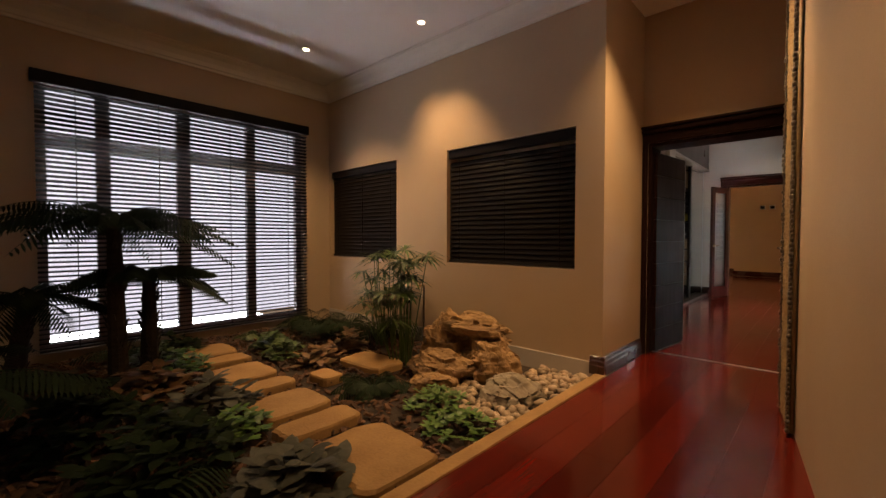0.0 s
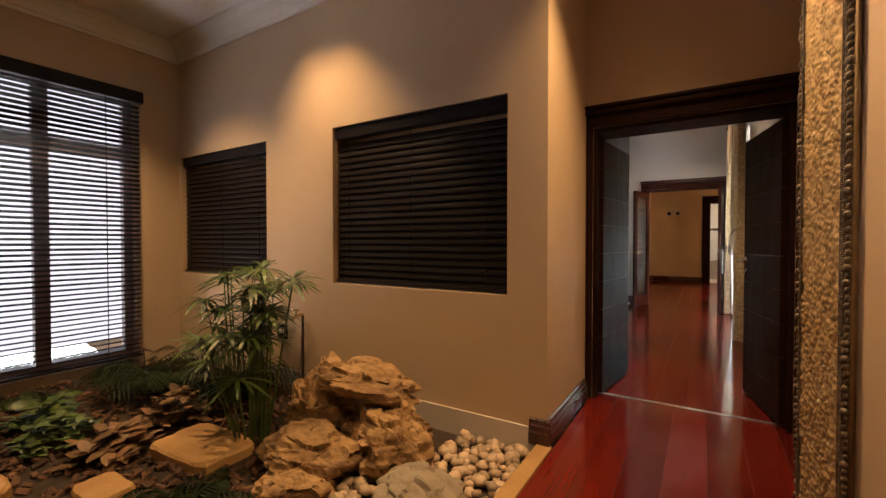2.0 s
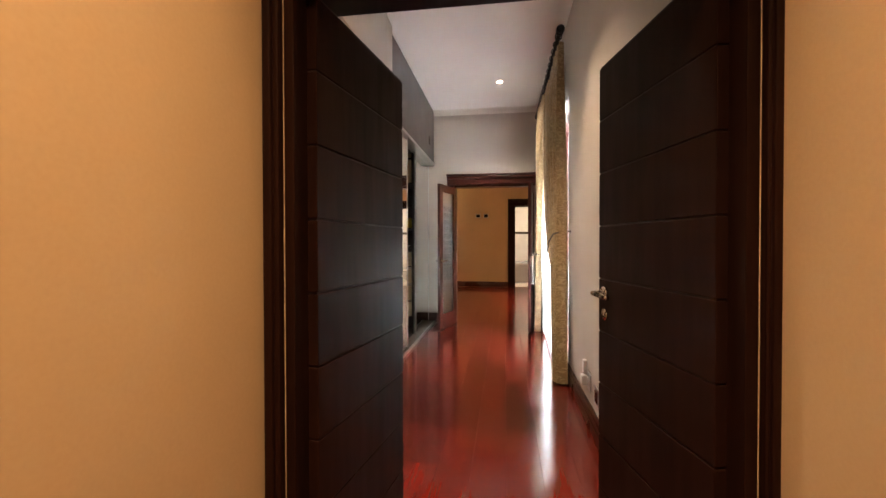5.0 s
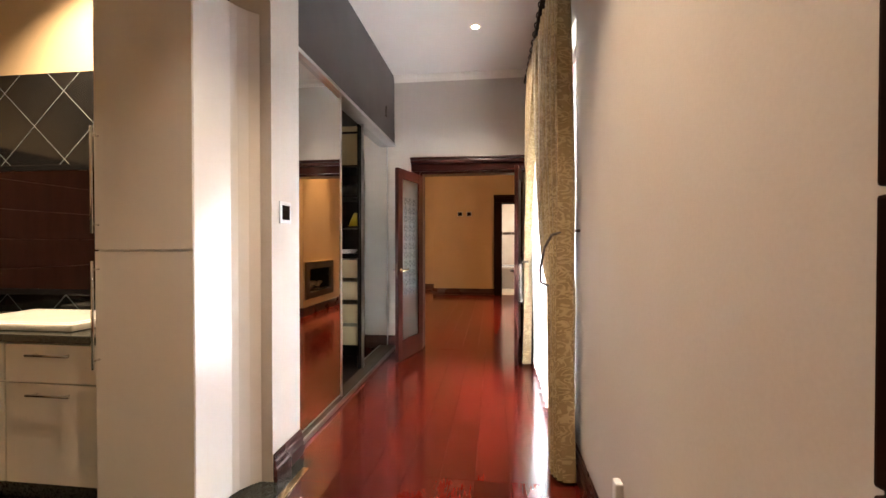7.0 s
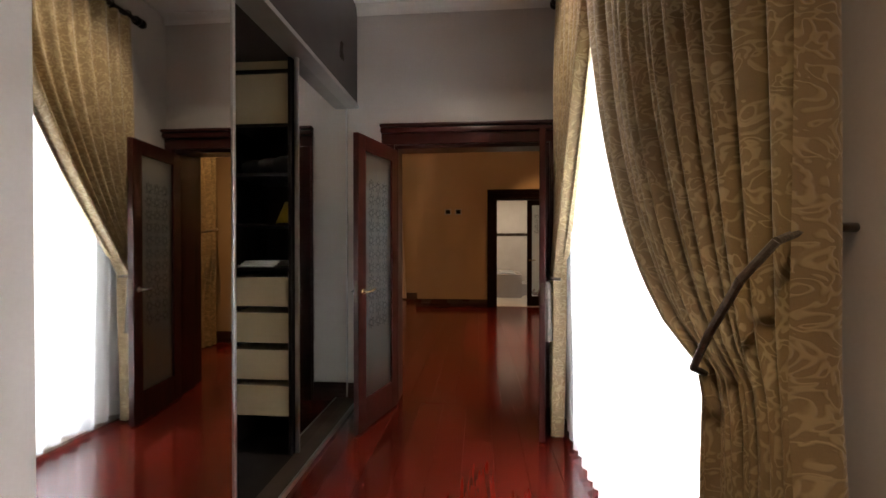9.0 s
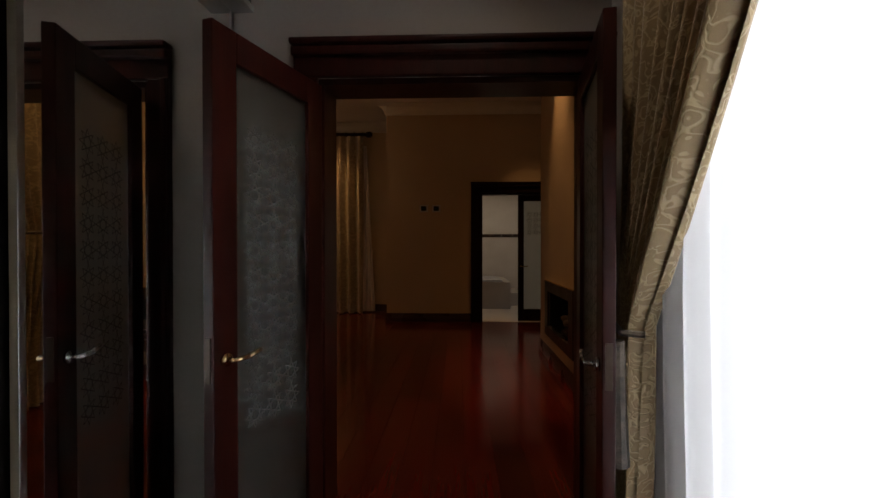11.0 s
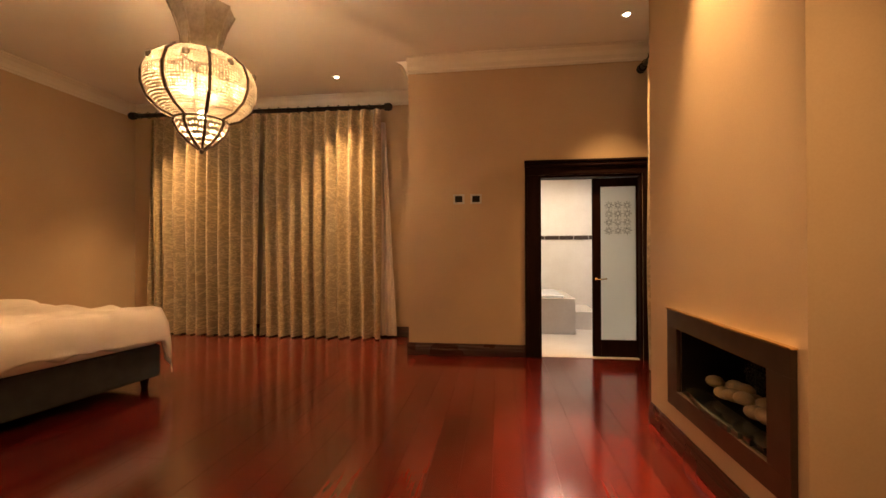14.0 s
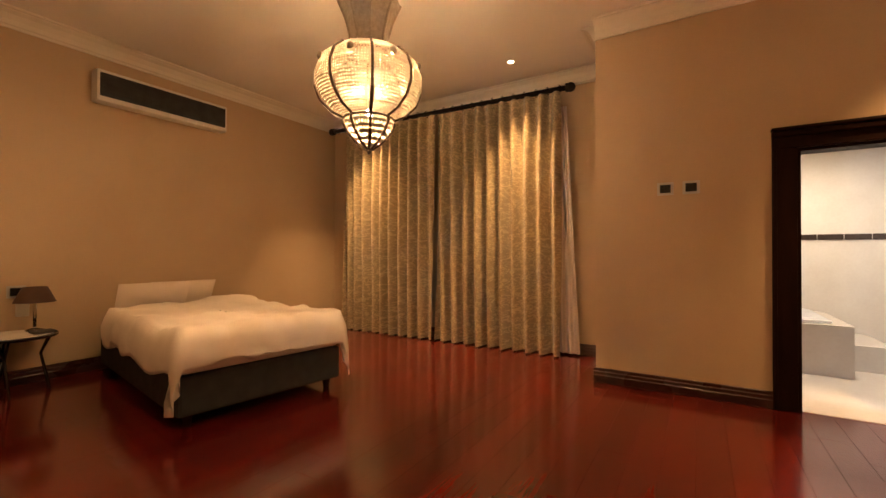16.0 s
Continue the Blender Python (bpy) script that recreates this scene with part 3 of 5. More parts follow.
for z0, z1 in ((0.03, 0.10), (2.06, 2.17), (2.62, 2.70)):
    for y0, y1 in ((1.80, 2.18), (2.30, 2.92), (3.06, 3.72), (3.83, 4.40)):
        part("window_frame", box(-5.965, y0, z0, -5.895, y1, z1, bevel=0.006), FRAMEW, win)
for y0, y1 in ((1.80, 2.18), (2.30, 2.92), (3.06, 3.72), (3.83, 4.40)):
    for z0, z1 in ((0.10, 2.06), (2.17, 2.62)):
        p = part("pane", box(-5.935, y0, z0, -5.929, y1, z1), CLEAR, win)
        p.visible_shadow = False


def slat_mesh(name, length, chord, axis):
    """One slightly bowed slat along x or y."""
    bm = bmesh.new()
    prof = [(-0.5, 0.0), (-0.2, 0.09), (0.2, 0.09), (0.5, 0.0), (0.2, 0.02), (-0.2, 0.02)]
    rows = []
    for s in (-0.5, 0.5):
        rows.append([bm.verts.new((s * length, u * chord, w * chord) if axis == "x" else (u * chord, s * length, w * chord)) for u, w in prof])
    k = len(prof)
    for i in range(k):
        bm.faces.new((rows[0][i], rows[0][(i + 1) % k], rows[1][(i + 1) % k], rows[1][i]))
    bm.faces.new(rows[0])
    bm.faces.new(rows[1][::-1])
    bmesh.ops.recalc_face_normals(bm, faces=bm.faces)
    return mesh_of(name, bm, BLIND)


def blind(axis, centre, length, z0, z1, pitch, chord, tilt, label, cords, off):
    """Venetian blind with head box, slats, bottom rail and tapes."""
    x, y = centre
    e = thing("venetian_blind", x, y, z0, label, "blind", "slatted blinds")
    me = slat_mesh("slat", length, chord, axis)
    n = int((z1 - z0 - 0.10) / pitch)
    for i in range(n):
        ob = new("slat", me)
        ob.parent = e
        ob.matrix_parent_inverse = e.matrix_world.inverted()
        rnd = random.uniform(-2, 2)
        ob.matrix_basis = pose(x, y, z0 + 0.04 + i * pitch, (tilt + rnd) if axis == "x" else 0, 0 if axis == "x" else tilt + rnd, random.uniform(-0.1, 0.1))
    h = length / 2
    d = chord * 0.7
    if axis == "x":
        part("head_box", box(x - h, y - d, z1 - 0.09, x + h, y + d, z1, bevel=0.006), BLIND, e)
        part("bottom_rail", box(x - h, y - chord / 2, z0 + 0.004, x + h, y + chord / 2, z0 + 0.024, bevel=0.004), BLIND, e)
        for c in cords:
            part("cord", cyl(bmesh.new(), (x + c, y - chord / 2, z0 + 0.02), (x + c, y - chord / 2, z1 - 0.08), 0.0016, seg=6), BLACK, e)
    else:
        part("head_box", box(x - d, y - h - 0.03, z1 - 0.10, x + d, y + h + 0.03, z1 + 0.02, bevel=0.008), BLIND, e)
        part("bottom_rail", box(x - chord / 2, y - h, z0 + 0.004, x + chord / 2, y + h, z0 + 0.024, bevel=0.004), BLIND, e)
        for c in cords:
            part("cord", box(x + chord / 2, y + c - 0.004, z0 + 0.02, x + chord / 2 + 0.001, y + c + 0.004, z1 - 0.08), BLACK, e)
    return e


blind("y", (-5.76, 3.105), 2.78, 0.05, 2.72, 0.046, 0.05, -27, "dark wooden slatted blind over the tall window", (-1.1, -0.4, 0.35, 1.1), 0)
blind("x", (-5.02, 4.955), 1.47, 0.89, 2.135, 0.050, 0.058, 68, "closed black wooden blind in a small recess", (-0.6, 0, 0.6), 0)
blind("x", (-2.66, 4.955), 1.50, 0.89, 2.135, 0.050, 0.058, 68, "closed black wooden blind in a wall recess", (-0.6, 0, 0.6), 0)

# passage window behind the sheers
win = thing("window_2", -0.28, 9.8, 0.02, "tall framed garden window behind sheer curtains", "window", kind="structure")
for y0, y1 in ((8.85, 8.93), (9.76, 9.84), (10.67, 10.75)):
    part("window_frame", box(-0.32, y0, 0.02, -0.24, y1, 2.65, bevel=0.006), MAHOG, win)
for z0, z1 in ((0.02, 0.14), (2.55, 2.65)):
    for y0, y1 in ((8.93, 9.76), (9.84, 10.67)):
        part("window_frame", box(-0.315, y0, z0, -0.245, y1, z1, bevel=0.006), MAHOG, win)
for y0, y1 in ((8.93, 9.76), (9.84, 10.67)):
    p = part("pane", box(-0.283, y0, 0.14, -0.277, y1, 2.55), CLEAR, win)
    p.visible_shadow = False


# ---- curtains ----
def curtain_sheet(name, p, way, out, width_at, z0, z1, folds, deep, mat, parent, seed=0, rows=44, per=14, flare=0.0, label="", hem=0.0):
    """Folded cloth: width_at(f) gives start and end along way at height fraction f (0 foot, 1 head)."""
    rng = random.Random(seed)
    ph = [rng.uniform(-0.5, 0.5) for _ in range(folds + 1)]
    am = [rng.uniform(0.6, 1.25) for _ in range(folds + 1)]
    p, way, out = Vector(p), Vector(way), Vector(out)
    bm = bmesh.new()
    uv = bm.loops.layers.uv.new("uv")
    n = folds * per
    full = folds * 0.22
    grid = []
    for j in range(rows + 1):
        f = j / rows
        a, b = width_at(f)
        row = []
        for i in range(n + 1):
            s = i / n
            k = s * folds
            q = min(int(k), folds - 1)
            amp = am[q] * (1 - (k - q)) + am[q + 1] * (k - q)
            w = math.sin(2 * math.pi * k + ph[q] * (1 - (k - q)) + ph[q + 1] * (k - q) + 0.5 * math.sin(3 * f + seed))
            w = math.copysign(abs(w) ** 0.75, w)
            d = deep * amp * w * (1.0 - 0.45 * f ** 6) * (1 + flare * (1 - f)) + 0.008 * math.sin(9 * f + 5 * s + seed)
            v = p + way * (a + (b - a) * s) + out * d
            v.z = z0 + (z1 - z0) * f + (hem * math.sin(k * 2.1 + seed) if j == 0 else 0)
            row.append((bm.verts.new(v), s * full, f * (z1 - z0)))
        grid.append(row)
    for j in range(rows):
        for i in range(n):
            q = (grid[j][i], grid[j][i + 1], grid[j + 1][i + 1], grid[j + 1][i])
            fc = bm.faces.new([c[0] for c in q])
            for lp, c in zip(fc.loops, q):
                lp[uv].uv = (c[1], c[2])
    return part(name, bm, mat, parent, label, smooth=True)


def rod(parent, p, q, r=0.022, rings=12):
    part("rod", cyl(bmesh.new(), p, q, r, seg=14), BLIND, parent, "black curtain pole", smooth=True)
    p, q = Vector(p), Vector(q)
    u = (q - p).normalized()
    for c, s in ((p, -1), (q, 1)):
        bm = bmesh.new()
        cyl(bm, c, c + u * s * 0.03, r * 1.7, r * 1.7, 14)
        ball(bm, c + u * s * 0.06, r * 1.9, r * 1.9, r * 1.9)
        part("finial", bm, BLIND, parent, smooth=True)
    for i in range(rings):
        c = p + (q - p) * ((i + 0.5) / rings)
        bm = bmesh.new()
        for k in range(10):
            a, b = 2 * math.pi * k / 10, 2 * math.pi * (k + 1) / 10
            n = Vector((0, 0, 1))
            side = u.cross(n)
            cyl(bm, c + (n * math.cos(a) + side * math.sin(a)) * r * 1.5, c + (n * math.cos(b) + side * math.sin(b)) * r * 1.5, 0.005, seg=5)
        part("ring", bm, BLIND, parent)


def tied(a_top, b_top, a_tie, b_tie, a_foot, b_foot, tie, ease=0.6):
    """Width law of a curtain held in at height fraction tie."""
    def at(f):
        if f < tie:
            k = (f / tie) ** 1.5
            return a_foot + (a_tie - a_foot) * k, b_foot + (b_tie - b_foot) * k
        k = ((f - tie) / (1 - tie))
        k = math.sin(k * math.pi / 2) ** ease
        return a_tie + (a_top - a_tie) * k, b_tie + (b_top - b_tie) * k
    return at


# passage curtains: pole, near panel held back, far panel held back, sheer behind
cp = thing("curtain", -0.5, 9.7, 0, "tied back gold and pewter damask curtains over sheers", "curtain", "passage curtains")
rod(cp, (-0.50, 8.56, 3.12), (-0.50, 10.98, 3.12), 0.02, 16)
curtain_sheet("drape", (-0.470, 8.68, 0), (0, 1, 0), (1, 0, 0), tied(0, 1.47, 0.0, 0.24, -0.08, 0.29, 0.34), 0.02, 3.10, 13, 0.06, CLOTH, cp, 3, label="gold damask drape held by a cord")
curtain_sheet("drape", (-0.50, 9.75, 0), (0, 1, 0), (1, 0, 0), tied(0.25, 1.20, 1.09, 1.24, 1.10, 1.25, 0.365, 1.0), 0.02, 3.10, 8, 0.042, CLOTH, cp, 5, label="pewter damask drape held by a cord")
bm = bmesh.new()
tube(bm, [(-0.445, 8.71, 1.39), (-0.54, 8.67, 1.36), (-0.575, 8.71, 1.29), (-0.59, 8.79, 1.17), (-0.58, 8.87, 1.08), (-0.50, 8.95, 1.04)], 0.008)
part("tie_cord", bm, ROPE, cp, "twisted bronze tie cord")
bm = bmesh.new()
cyl(bm, (-0.38, 8.71, 1.385), (-0.44, 8.71, 1.385), 0.009, seg=14)
ball(bm, (-0.445, 8.71, 1.39), 0.015, 0.015, 0.015)
part("wall_hook", bm, BRONZE, cp, smooth=True)
bm = bmesh.new()
tube(bm, [(-0.50, 10.81, 1.12), (-0.565, 10.84, 1.12), (-0.565, 10.95, 1.15), (-0.45, 11.03, 1.18)], 0.011)
cyl(bm, (-0.585, 10.82, 1.10), (-0.585, 10.82, 0.99), 0.022, 0.028)
cyl(bm, (-0.585, 10.82, 0.99), (-0.585, 10.82, 0.70), 0.024, 0.04)
part("tie_cord", bm, ROPE, cp, "tie cord with hanging tassel")
sh = thing("sheer_curtain", -0.43, 9.7, 0, "white sheer voile curtain hanging to the floor", "curtain")
curtain_sheet("voile", (-0.425, 8.84, 0), (0, 1, 0), (1, 0, 0), lambda f: (0, 2.06), 0.05, 3.05, 18, 0.028, SHEER, sh, 9, rows=10, per=8, hem=0.012)

# bedroom curtains
bc = thing("curtain", -5, 18.0, 0, "drawn floor length damask curtains on a black pole", "curtain", "bedroom curtains")
rod(bc, (-7.45, 18.06, 3.76), (-3.0, 18.06, 3.70), 0.035, 26)
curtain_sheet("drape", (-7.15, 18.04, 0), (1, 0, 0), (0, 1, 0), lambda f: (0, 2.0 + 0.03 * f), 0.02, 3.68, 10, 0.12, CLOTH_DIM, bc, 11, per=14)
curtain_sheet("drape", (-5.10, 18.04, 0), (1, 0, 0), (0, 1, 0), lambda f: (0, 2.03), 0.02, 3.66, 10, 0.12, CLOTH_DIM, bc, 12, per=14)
sh = thing("sheer_curtain", -3, 18.2, 0, "pale lining showing beside the drawn curtain", "curtain")
curtain_sheet("voile", (-3.15, 18.20, 0), (1, 0, 0), (0, 1, 0), lambda f: (0, 0.30 - 0.18 * f), 0.03, 3.5, 3, 0.02, LINEN, sh, 2, rows=8, per=8)
bc = thing("curtain", 0.55, 13.3, 0, "tied damask curtain beside the chimney breast", "curtain", "bedroom curtains")
rod(bc, (0.40, 12.2, 3.72), (0.40, 13.32, 3.72), 0.03, 9)
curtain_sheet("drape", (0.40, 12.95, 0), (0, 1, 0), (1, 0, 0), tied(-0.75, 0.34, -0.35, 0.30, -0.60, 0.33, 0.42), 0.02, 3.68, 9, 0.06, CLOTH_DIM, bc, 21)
bm = bmesh.new()
tube(bm, [(0.30, 12.58, 1.50), (0.28, 12.90, 1.52), (0.28, 13.20, 1.56), (0.36, 13.29, 1.58), (0.74, 13.32, 1.60)], 0.014)
part("tie_cord", bm, ROPE, bc, "bronze tie cord")
bc = thing("curtain", 0.5, 16.4, 0, "narrow damask curtain between breast and bathroom door", "curtain", "bedroom curtains")
rod(bc, (0.56, 15.95, 3.66), (0.56, 17.0, 3.66), 0.03, 5)
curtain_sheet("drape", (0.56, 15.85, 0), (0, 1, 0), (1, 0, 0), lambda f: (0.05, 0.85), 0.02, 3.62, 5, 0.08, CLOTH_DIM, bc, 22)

# ---- wardrobe with sliding mirrors ----
wd = thing("wardrobe", -2.45, 10, 0, "built in wardrobe with sliding mirror doors, partly open", "wardrobe")
part("bulkhead", box(-2.80, 8.69, 2.56, -2.10, 11.445, H2 - 0.003, bevel=0.003), BULK, wd, "dark brown panel above the mirrors")
part("back_panel", box(-2.82, 8.69, 0, -2.80, 11.445, 2.56), BEIGE, wd)
part("plinth", box(-2.80, 8.77, 0, -2.10, 11.445, 0.03), BLIND, wd)
part("track_lip", box(-2.099, 8.77, 0.001, -2.085, 11.445, 0.036, bevel=0.002), ALU, wd, "slim aluminium track edge")
part("floor_track", box(-2.215, 8.77, 0.031, -2.10, 11.445, 0.035, bevel=0.001), BRONZE, wd, "dark metal sliding track")
part("top_track", box(-2.235, 8.69, 2.53, -2.085, 11.445, 2.56, bevel=0.002), ALU, wd)
for x, y0, y1 in ((-2.12, 8.77, 9.65), (-2.19, 10.44, 11.44)):
    d = part("mirror_door", box(x - 0.012, y0 + 0.02, 0.045, x, y1 - 0.02, 2.53), MIRROR, wd, "sliding silver mirror door")
    for a in (y0, y1 - 0.02):
        part("stile", box(x - 0.018, a, 0.042, x + 0.006, a + 0.02, 2.53, bevel=0.002), ALU, d)
for x in (-2.66, -2.245):
    part("upright", box(x, 10.43, 0.03, x + 0.02, 10.95, 2.53), BLIND, wd)
part("bank_back", box(-2.64, 10.93, 0.03, -2.245, 10.95, 2.53), BULK, wd)
part("top_panel", box(-2.64, 10.46, 2.12, -2.245, 10.48, 2.52), BEIGE, wd, "beige upper panel")
for z in (2.10, 2.44, 1.79, 1.19):
    part("shelf", box(-2.64, 10.44, z, -2.245, 10.93, z + 0.02), BLIND, wd)
for z0, z1 in ((0.27, 0.46), (0.50, 0.69), (0.735, 0.925), (0.965, 1.15)):
    part("drawer", box(-2.64, 10.44, z0, -2.247, 10.90, z1, bevel=0.004), BEIGE, wd, "beige drawer front")
bm = bmesh.new()
cyl(bm, (-2.30, 10.55, 1.5), (-2.30, 10.55, 1.63), 0.075, 0.02, 14)
for v in bm.verts:
    v.co += 0.02 * noise.noise_vector(v.co * 18)
tagged(part("bag", bm, YELLOW, smooth=True), "crumpled yellow bag on a wardrobe shelf", "bag")
part("shelf", box(-2.64, 10.44, 1.475, -2.245, 10.93, 1.49), BLIND, wd)
pp = thing("papers", -2.48, 10.57, 1.21, "loose white papers on the wardrobe counter", "papers")
for i in range(3):
    part("sheet", box(-2.60 + 0.02 * i, 10.47, 1.212 + 0.014 * i, -2.36 + 0.02 * i, 10.68, 1.224 + 0.014 * i, bevel=0.002), PLASTIC, pp)
bm = bmesh.new()
for i in range(3):
    ball(bm, (-2.54 + 0.1 * i, 10.65, 1.87), 0.11, 0.16, 0.06 + 0.015 * i, 2)
tagged(part("folded_clothes", bm, GREYCLOTH, smooth=True), "dark folded clothes on the wardrobe shelf", "clothes")

# ---- switches, sockets, thermostats ----


def wall_plate(name, x, y, z, axis, s, w, h, label, cat, screen=True, mat=ALU):
    """Plate on a wall; s is the way it faces along axis."""
    e = thing(name, x, y, z, label, cat)
    def b(u0, w0, u1, w1, d0, d1, m, nm):
        if axis == "x":
            part(nm, box(x + s * d0, y + u0, z + w0, x + s * d1, y + u1, z + w1, bevel=0.002), m, e)
        else:
            part(nm, box(x + u0, y + s * d0, z + w0, x + u1, y + s * d1, z + w1, bevel=0.002), m, e)
    b(-w / 2, -h / 2, w / 2, h / 2, 0.001, 0.010, mat, "plate")
    if screen:
        b(-w * 0.33, -h * 0.33, w * 0.33, h * 0.33, 0.009, 0.013, BLACK, "screen")
    else:
        for k in (-0.2, 0.2):
            b(w * k - 0.018, -0.02, w * k + 0.018, 0.02, 0.009, 0.014, PLASTIC, "rocker")
    return e


wall_plate("wall_switch", -2.06, 8.58, 1.49, "x", 1, 0.125, 0.125, "brushed steel touch switch on the passage pier", "switch")
wall_plate("wall_switch", -1.74, 17.17, 2.09, "y", -1, 0.15, 0.13, "steel framed control panel on the tan pier", "switch")
wall_plate("wall_switch", -1.51, 17.17, 2.09, "y", -1, 0.15, 0.13, "steel framed control panel on the tan pier", "switch")
wall_plate("wall_switch", -7.7, 13.72, 1.0, "x", 1, 0.15, 0.13, "steel framed control panel beside the bed", "switch")
wall_plate("wall_socket", -0.38, 7.83, 0.30, "x", -1, 0.12, 0.12, "steel double socket low on the wall", "socket", False)
wall_plate("wall_socket", -0.38, 7.58, 0.28, "x", -1, 0.12, 0.12, "steel socket plate low on the wall", "socket")
bm = box(-0.43, 7.86, 0.26, -0.392, 7.93, 0.33, bevel=0.008)
bx(bm, -0.42, 7.86, 0.34, -0.39, 7.91, 0.44, bevel=0.01)
tagged(part("plug_adaptor", bm, PLASTIC), "white plug adaptor in the wall socket", "plug")

# ---- vanity ----
tc = thing("tall_cabinet", -2.48, 8.25, 0, "tall glossy white bathroom cabinet with bar handles", "cabinet")
part("body", box(-2.745, 8.085, 0.08, -2.235, 8.432, 2.55, bevel=0.003), WHITE_GLOSS, tc)
part("plinth", box(-2.73, 8.10, 0.005, -2.25, 8.43, 0.08), GRANITE, tc)
for z0, z1, h0, h1 in ((0.09, 1.275, 0.72, 1.23), (1.283, 2.545, 1.36, 1.86)):
    d = part("door", box(-2.743, 8.065, z0, -2.237, 8.084, z1, bevel=0.003), WHITE_GLOSS, tc)
    bm = bmesh.new()
    cyl(bm, (-2.722, 8.03, h0), (-2.722, 8.03, h1), 0.006)
    for z in (h0 + 0.04, h1 - 0.04):
        cyl(bm, (-2.722, 8.03, z), (-2.722, 8.066, z), 0.005)
    part("handle", bm, CHROME, d, "brushed bar handle", smooth=True)
bm = bmesh.new()
corner = [(-2.234, 8.066), (-2.231, 8.070), (-2.204, 8.30), (-2.190, 8.34), (-2.160, 8.39), (-2.120, 8.432), (-2.234, 8.432)]
lo, hi = [bm.verts.new((x, y, 0.01)) for x, y in corner], [bm.verts.new((x, y, 2.55)) for x, y in corner]
for k in range(7):
    bm.faces.new((lo[k], lo[(k + 1) % 7], hi[(k + 1) % 7], hi[k]))
bm.faces.new(hi)
part("end_panel", bm, WHITE_GLOSS, tc, "bowed glossy white end panel")
for i in range(3):
    x1 = -2.75 - 0.56 * i
    vc = thing("vanity_unit", x1 - 0.28, 8.4, 0, "glossy white vanity drawer unit under granite", "cabinet", "vanity units")
    part("body", box(x1 - 0.555, 8.13, 0.10, x1, 8.68, 0.815, bevel=0.003), WHITE_GLOSS, vc)
    for z0, z1 in ((0.62, 0.81), (0.11, 0.612)):
        d = part("drawer", box(x1 - 0.552, 8.11, z0, x1 - 0.003, 8.129, z1, bevel=0.003), WHITE_GLOSS, vc)
        bm = bmesh.new()
        zz = z1 - 0.05
        cyl(bm, (x1 - 0.40, 8.08, zz), (x1 - 0.16, 8.08, zz), 0.006)
        for xx in (x1 - 0.37, x1 - 0.19):
            cyl(bm, (xx, 8.08, zz), (xx, 8.111, zz), 0.005)
        part("handle", bm, CHROME, d, smooth=True)
    part("plinth", box(x1 - 0.55, 8.16, 0.005, x1, 8.66, 0.10), GRANITE, vc)
tagged(part("worktop", box(-4.49, 8.09, 0.82, -2.75, 8.69, 0.86, bevel=0.006), GRANITE), "polished black granite vanity worktop", "worktop")
bs = thing("wash_basin", -3.25, 8.36, 0.86, "low white rectangular countertop basin", "basin")
bm = bmesh.new()
bx(bm, -3.75, 8.16, 0.862, -2.98, 8.62, 0.90, bevel=0.012)
part("rim", bm, ENAMEL, bs)
part("bowl", box(-3.70, 8.20, 0.896, -3.03, 8.52, 0.903, bevel=0.003), ENAMEL, bs)
bm = bmesh.new()
tube(bm, [(-3.02, 8.57, 0.90), (-3.02, 8.57, 1.02), (-3.06, 8.50, 1.06), (-3.12, 8.42, 1.03)], 0.014)
tagged(part("basin_tap", bm, CHROME, smooth=True), "chrome mixer tap behind the basin", "tap")
for x in (-2.93, -2.84):
    bm = bmesh.new()
    lathe(bm, [(0.001, 0), (0.03, 0), (0.034, 0.16), (0.030, 0.16), (0.027, 0.012), (0.001, 0.012)], (x, 8.45, 0.861), 18)
    tagged(part("tumbler", bm, CLEAR, smooth=True), "tall clear glass tumbler on the worktop", "glass", "tumblers")
bm = bmesh.new()
vt = thing("vanity_mirror", -3.6, 8.69, 1.1, "framed mirror on the black tiled splashback", "mirror")
part("glass", box(-4.3, 8.665, 1.02, -3.08, 8.672, 1.78), MIRROR, vt)
for a in ((-4.34, 1.78, -3.04, 1.82), (-4.34, 0.98, -3.04, 1.02)):
    part("frame", box(a[0], 8.655, a[1], a[2], 8.678, a[3], bevel=0.003), BLACK, vt)
part("frame", box(-3.08, 8.655, 1.02, -3.04, 8.678, 1.78, bevel=0.003), BLACK, vt)
sp = setting("wall_splashback", box(-4.5, 8.692, 0.86, -2.30, 8.699, 2.42), BLACK, "black vanity splashback with diamond tiles")
bm = bmesh.new()
for k in range(-6, 8):
    for sg in (-1, 1):
        c = Vector((-3.4 + 0.44 * k, 8.690, 1.64))
        lo, hi = c + Vector((-sg * 0.78, 0, -0.78)), c + Vector((sg * 0.78, 0, 0.78))
        a0, a1 = (-4.49 - lo.x) / (hi.x - lo.x), (-2.31 - lo.x) / (hi.x - lo.x)
        t0, t1 = max(0.0, min(a0, a1)), min(1.0, max(a0, a1))
        if t1 - t0 > 0.05:
            p, q = lo.lerp(hi, t0), lo.lerp(hi, t1)
            n = Vector((-(q - p).z, 0, (q - p).x)).normalized() * 0.002
            bm.faces.new([bm.verts.new(v) for v in (p - n, p + n, q + n, q - n)])
o = part("tile_joints", bm, ETCH, sp, "pale diamond joints")
o["kind"] = "stuff"

# ---- tapestry on the hall wall ----
tp = thing("tapestry_panel", -0.39, 5.0, 0, "gold brocade hanging with corded bronze borders", "tapestry")
bm = bmesh.new()
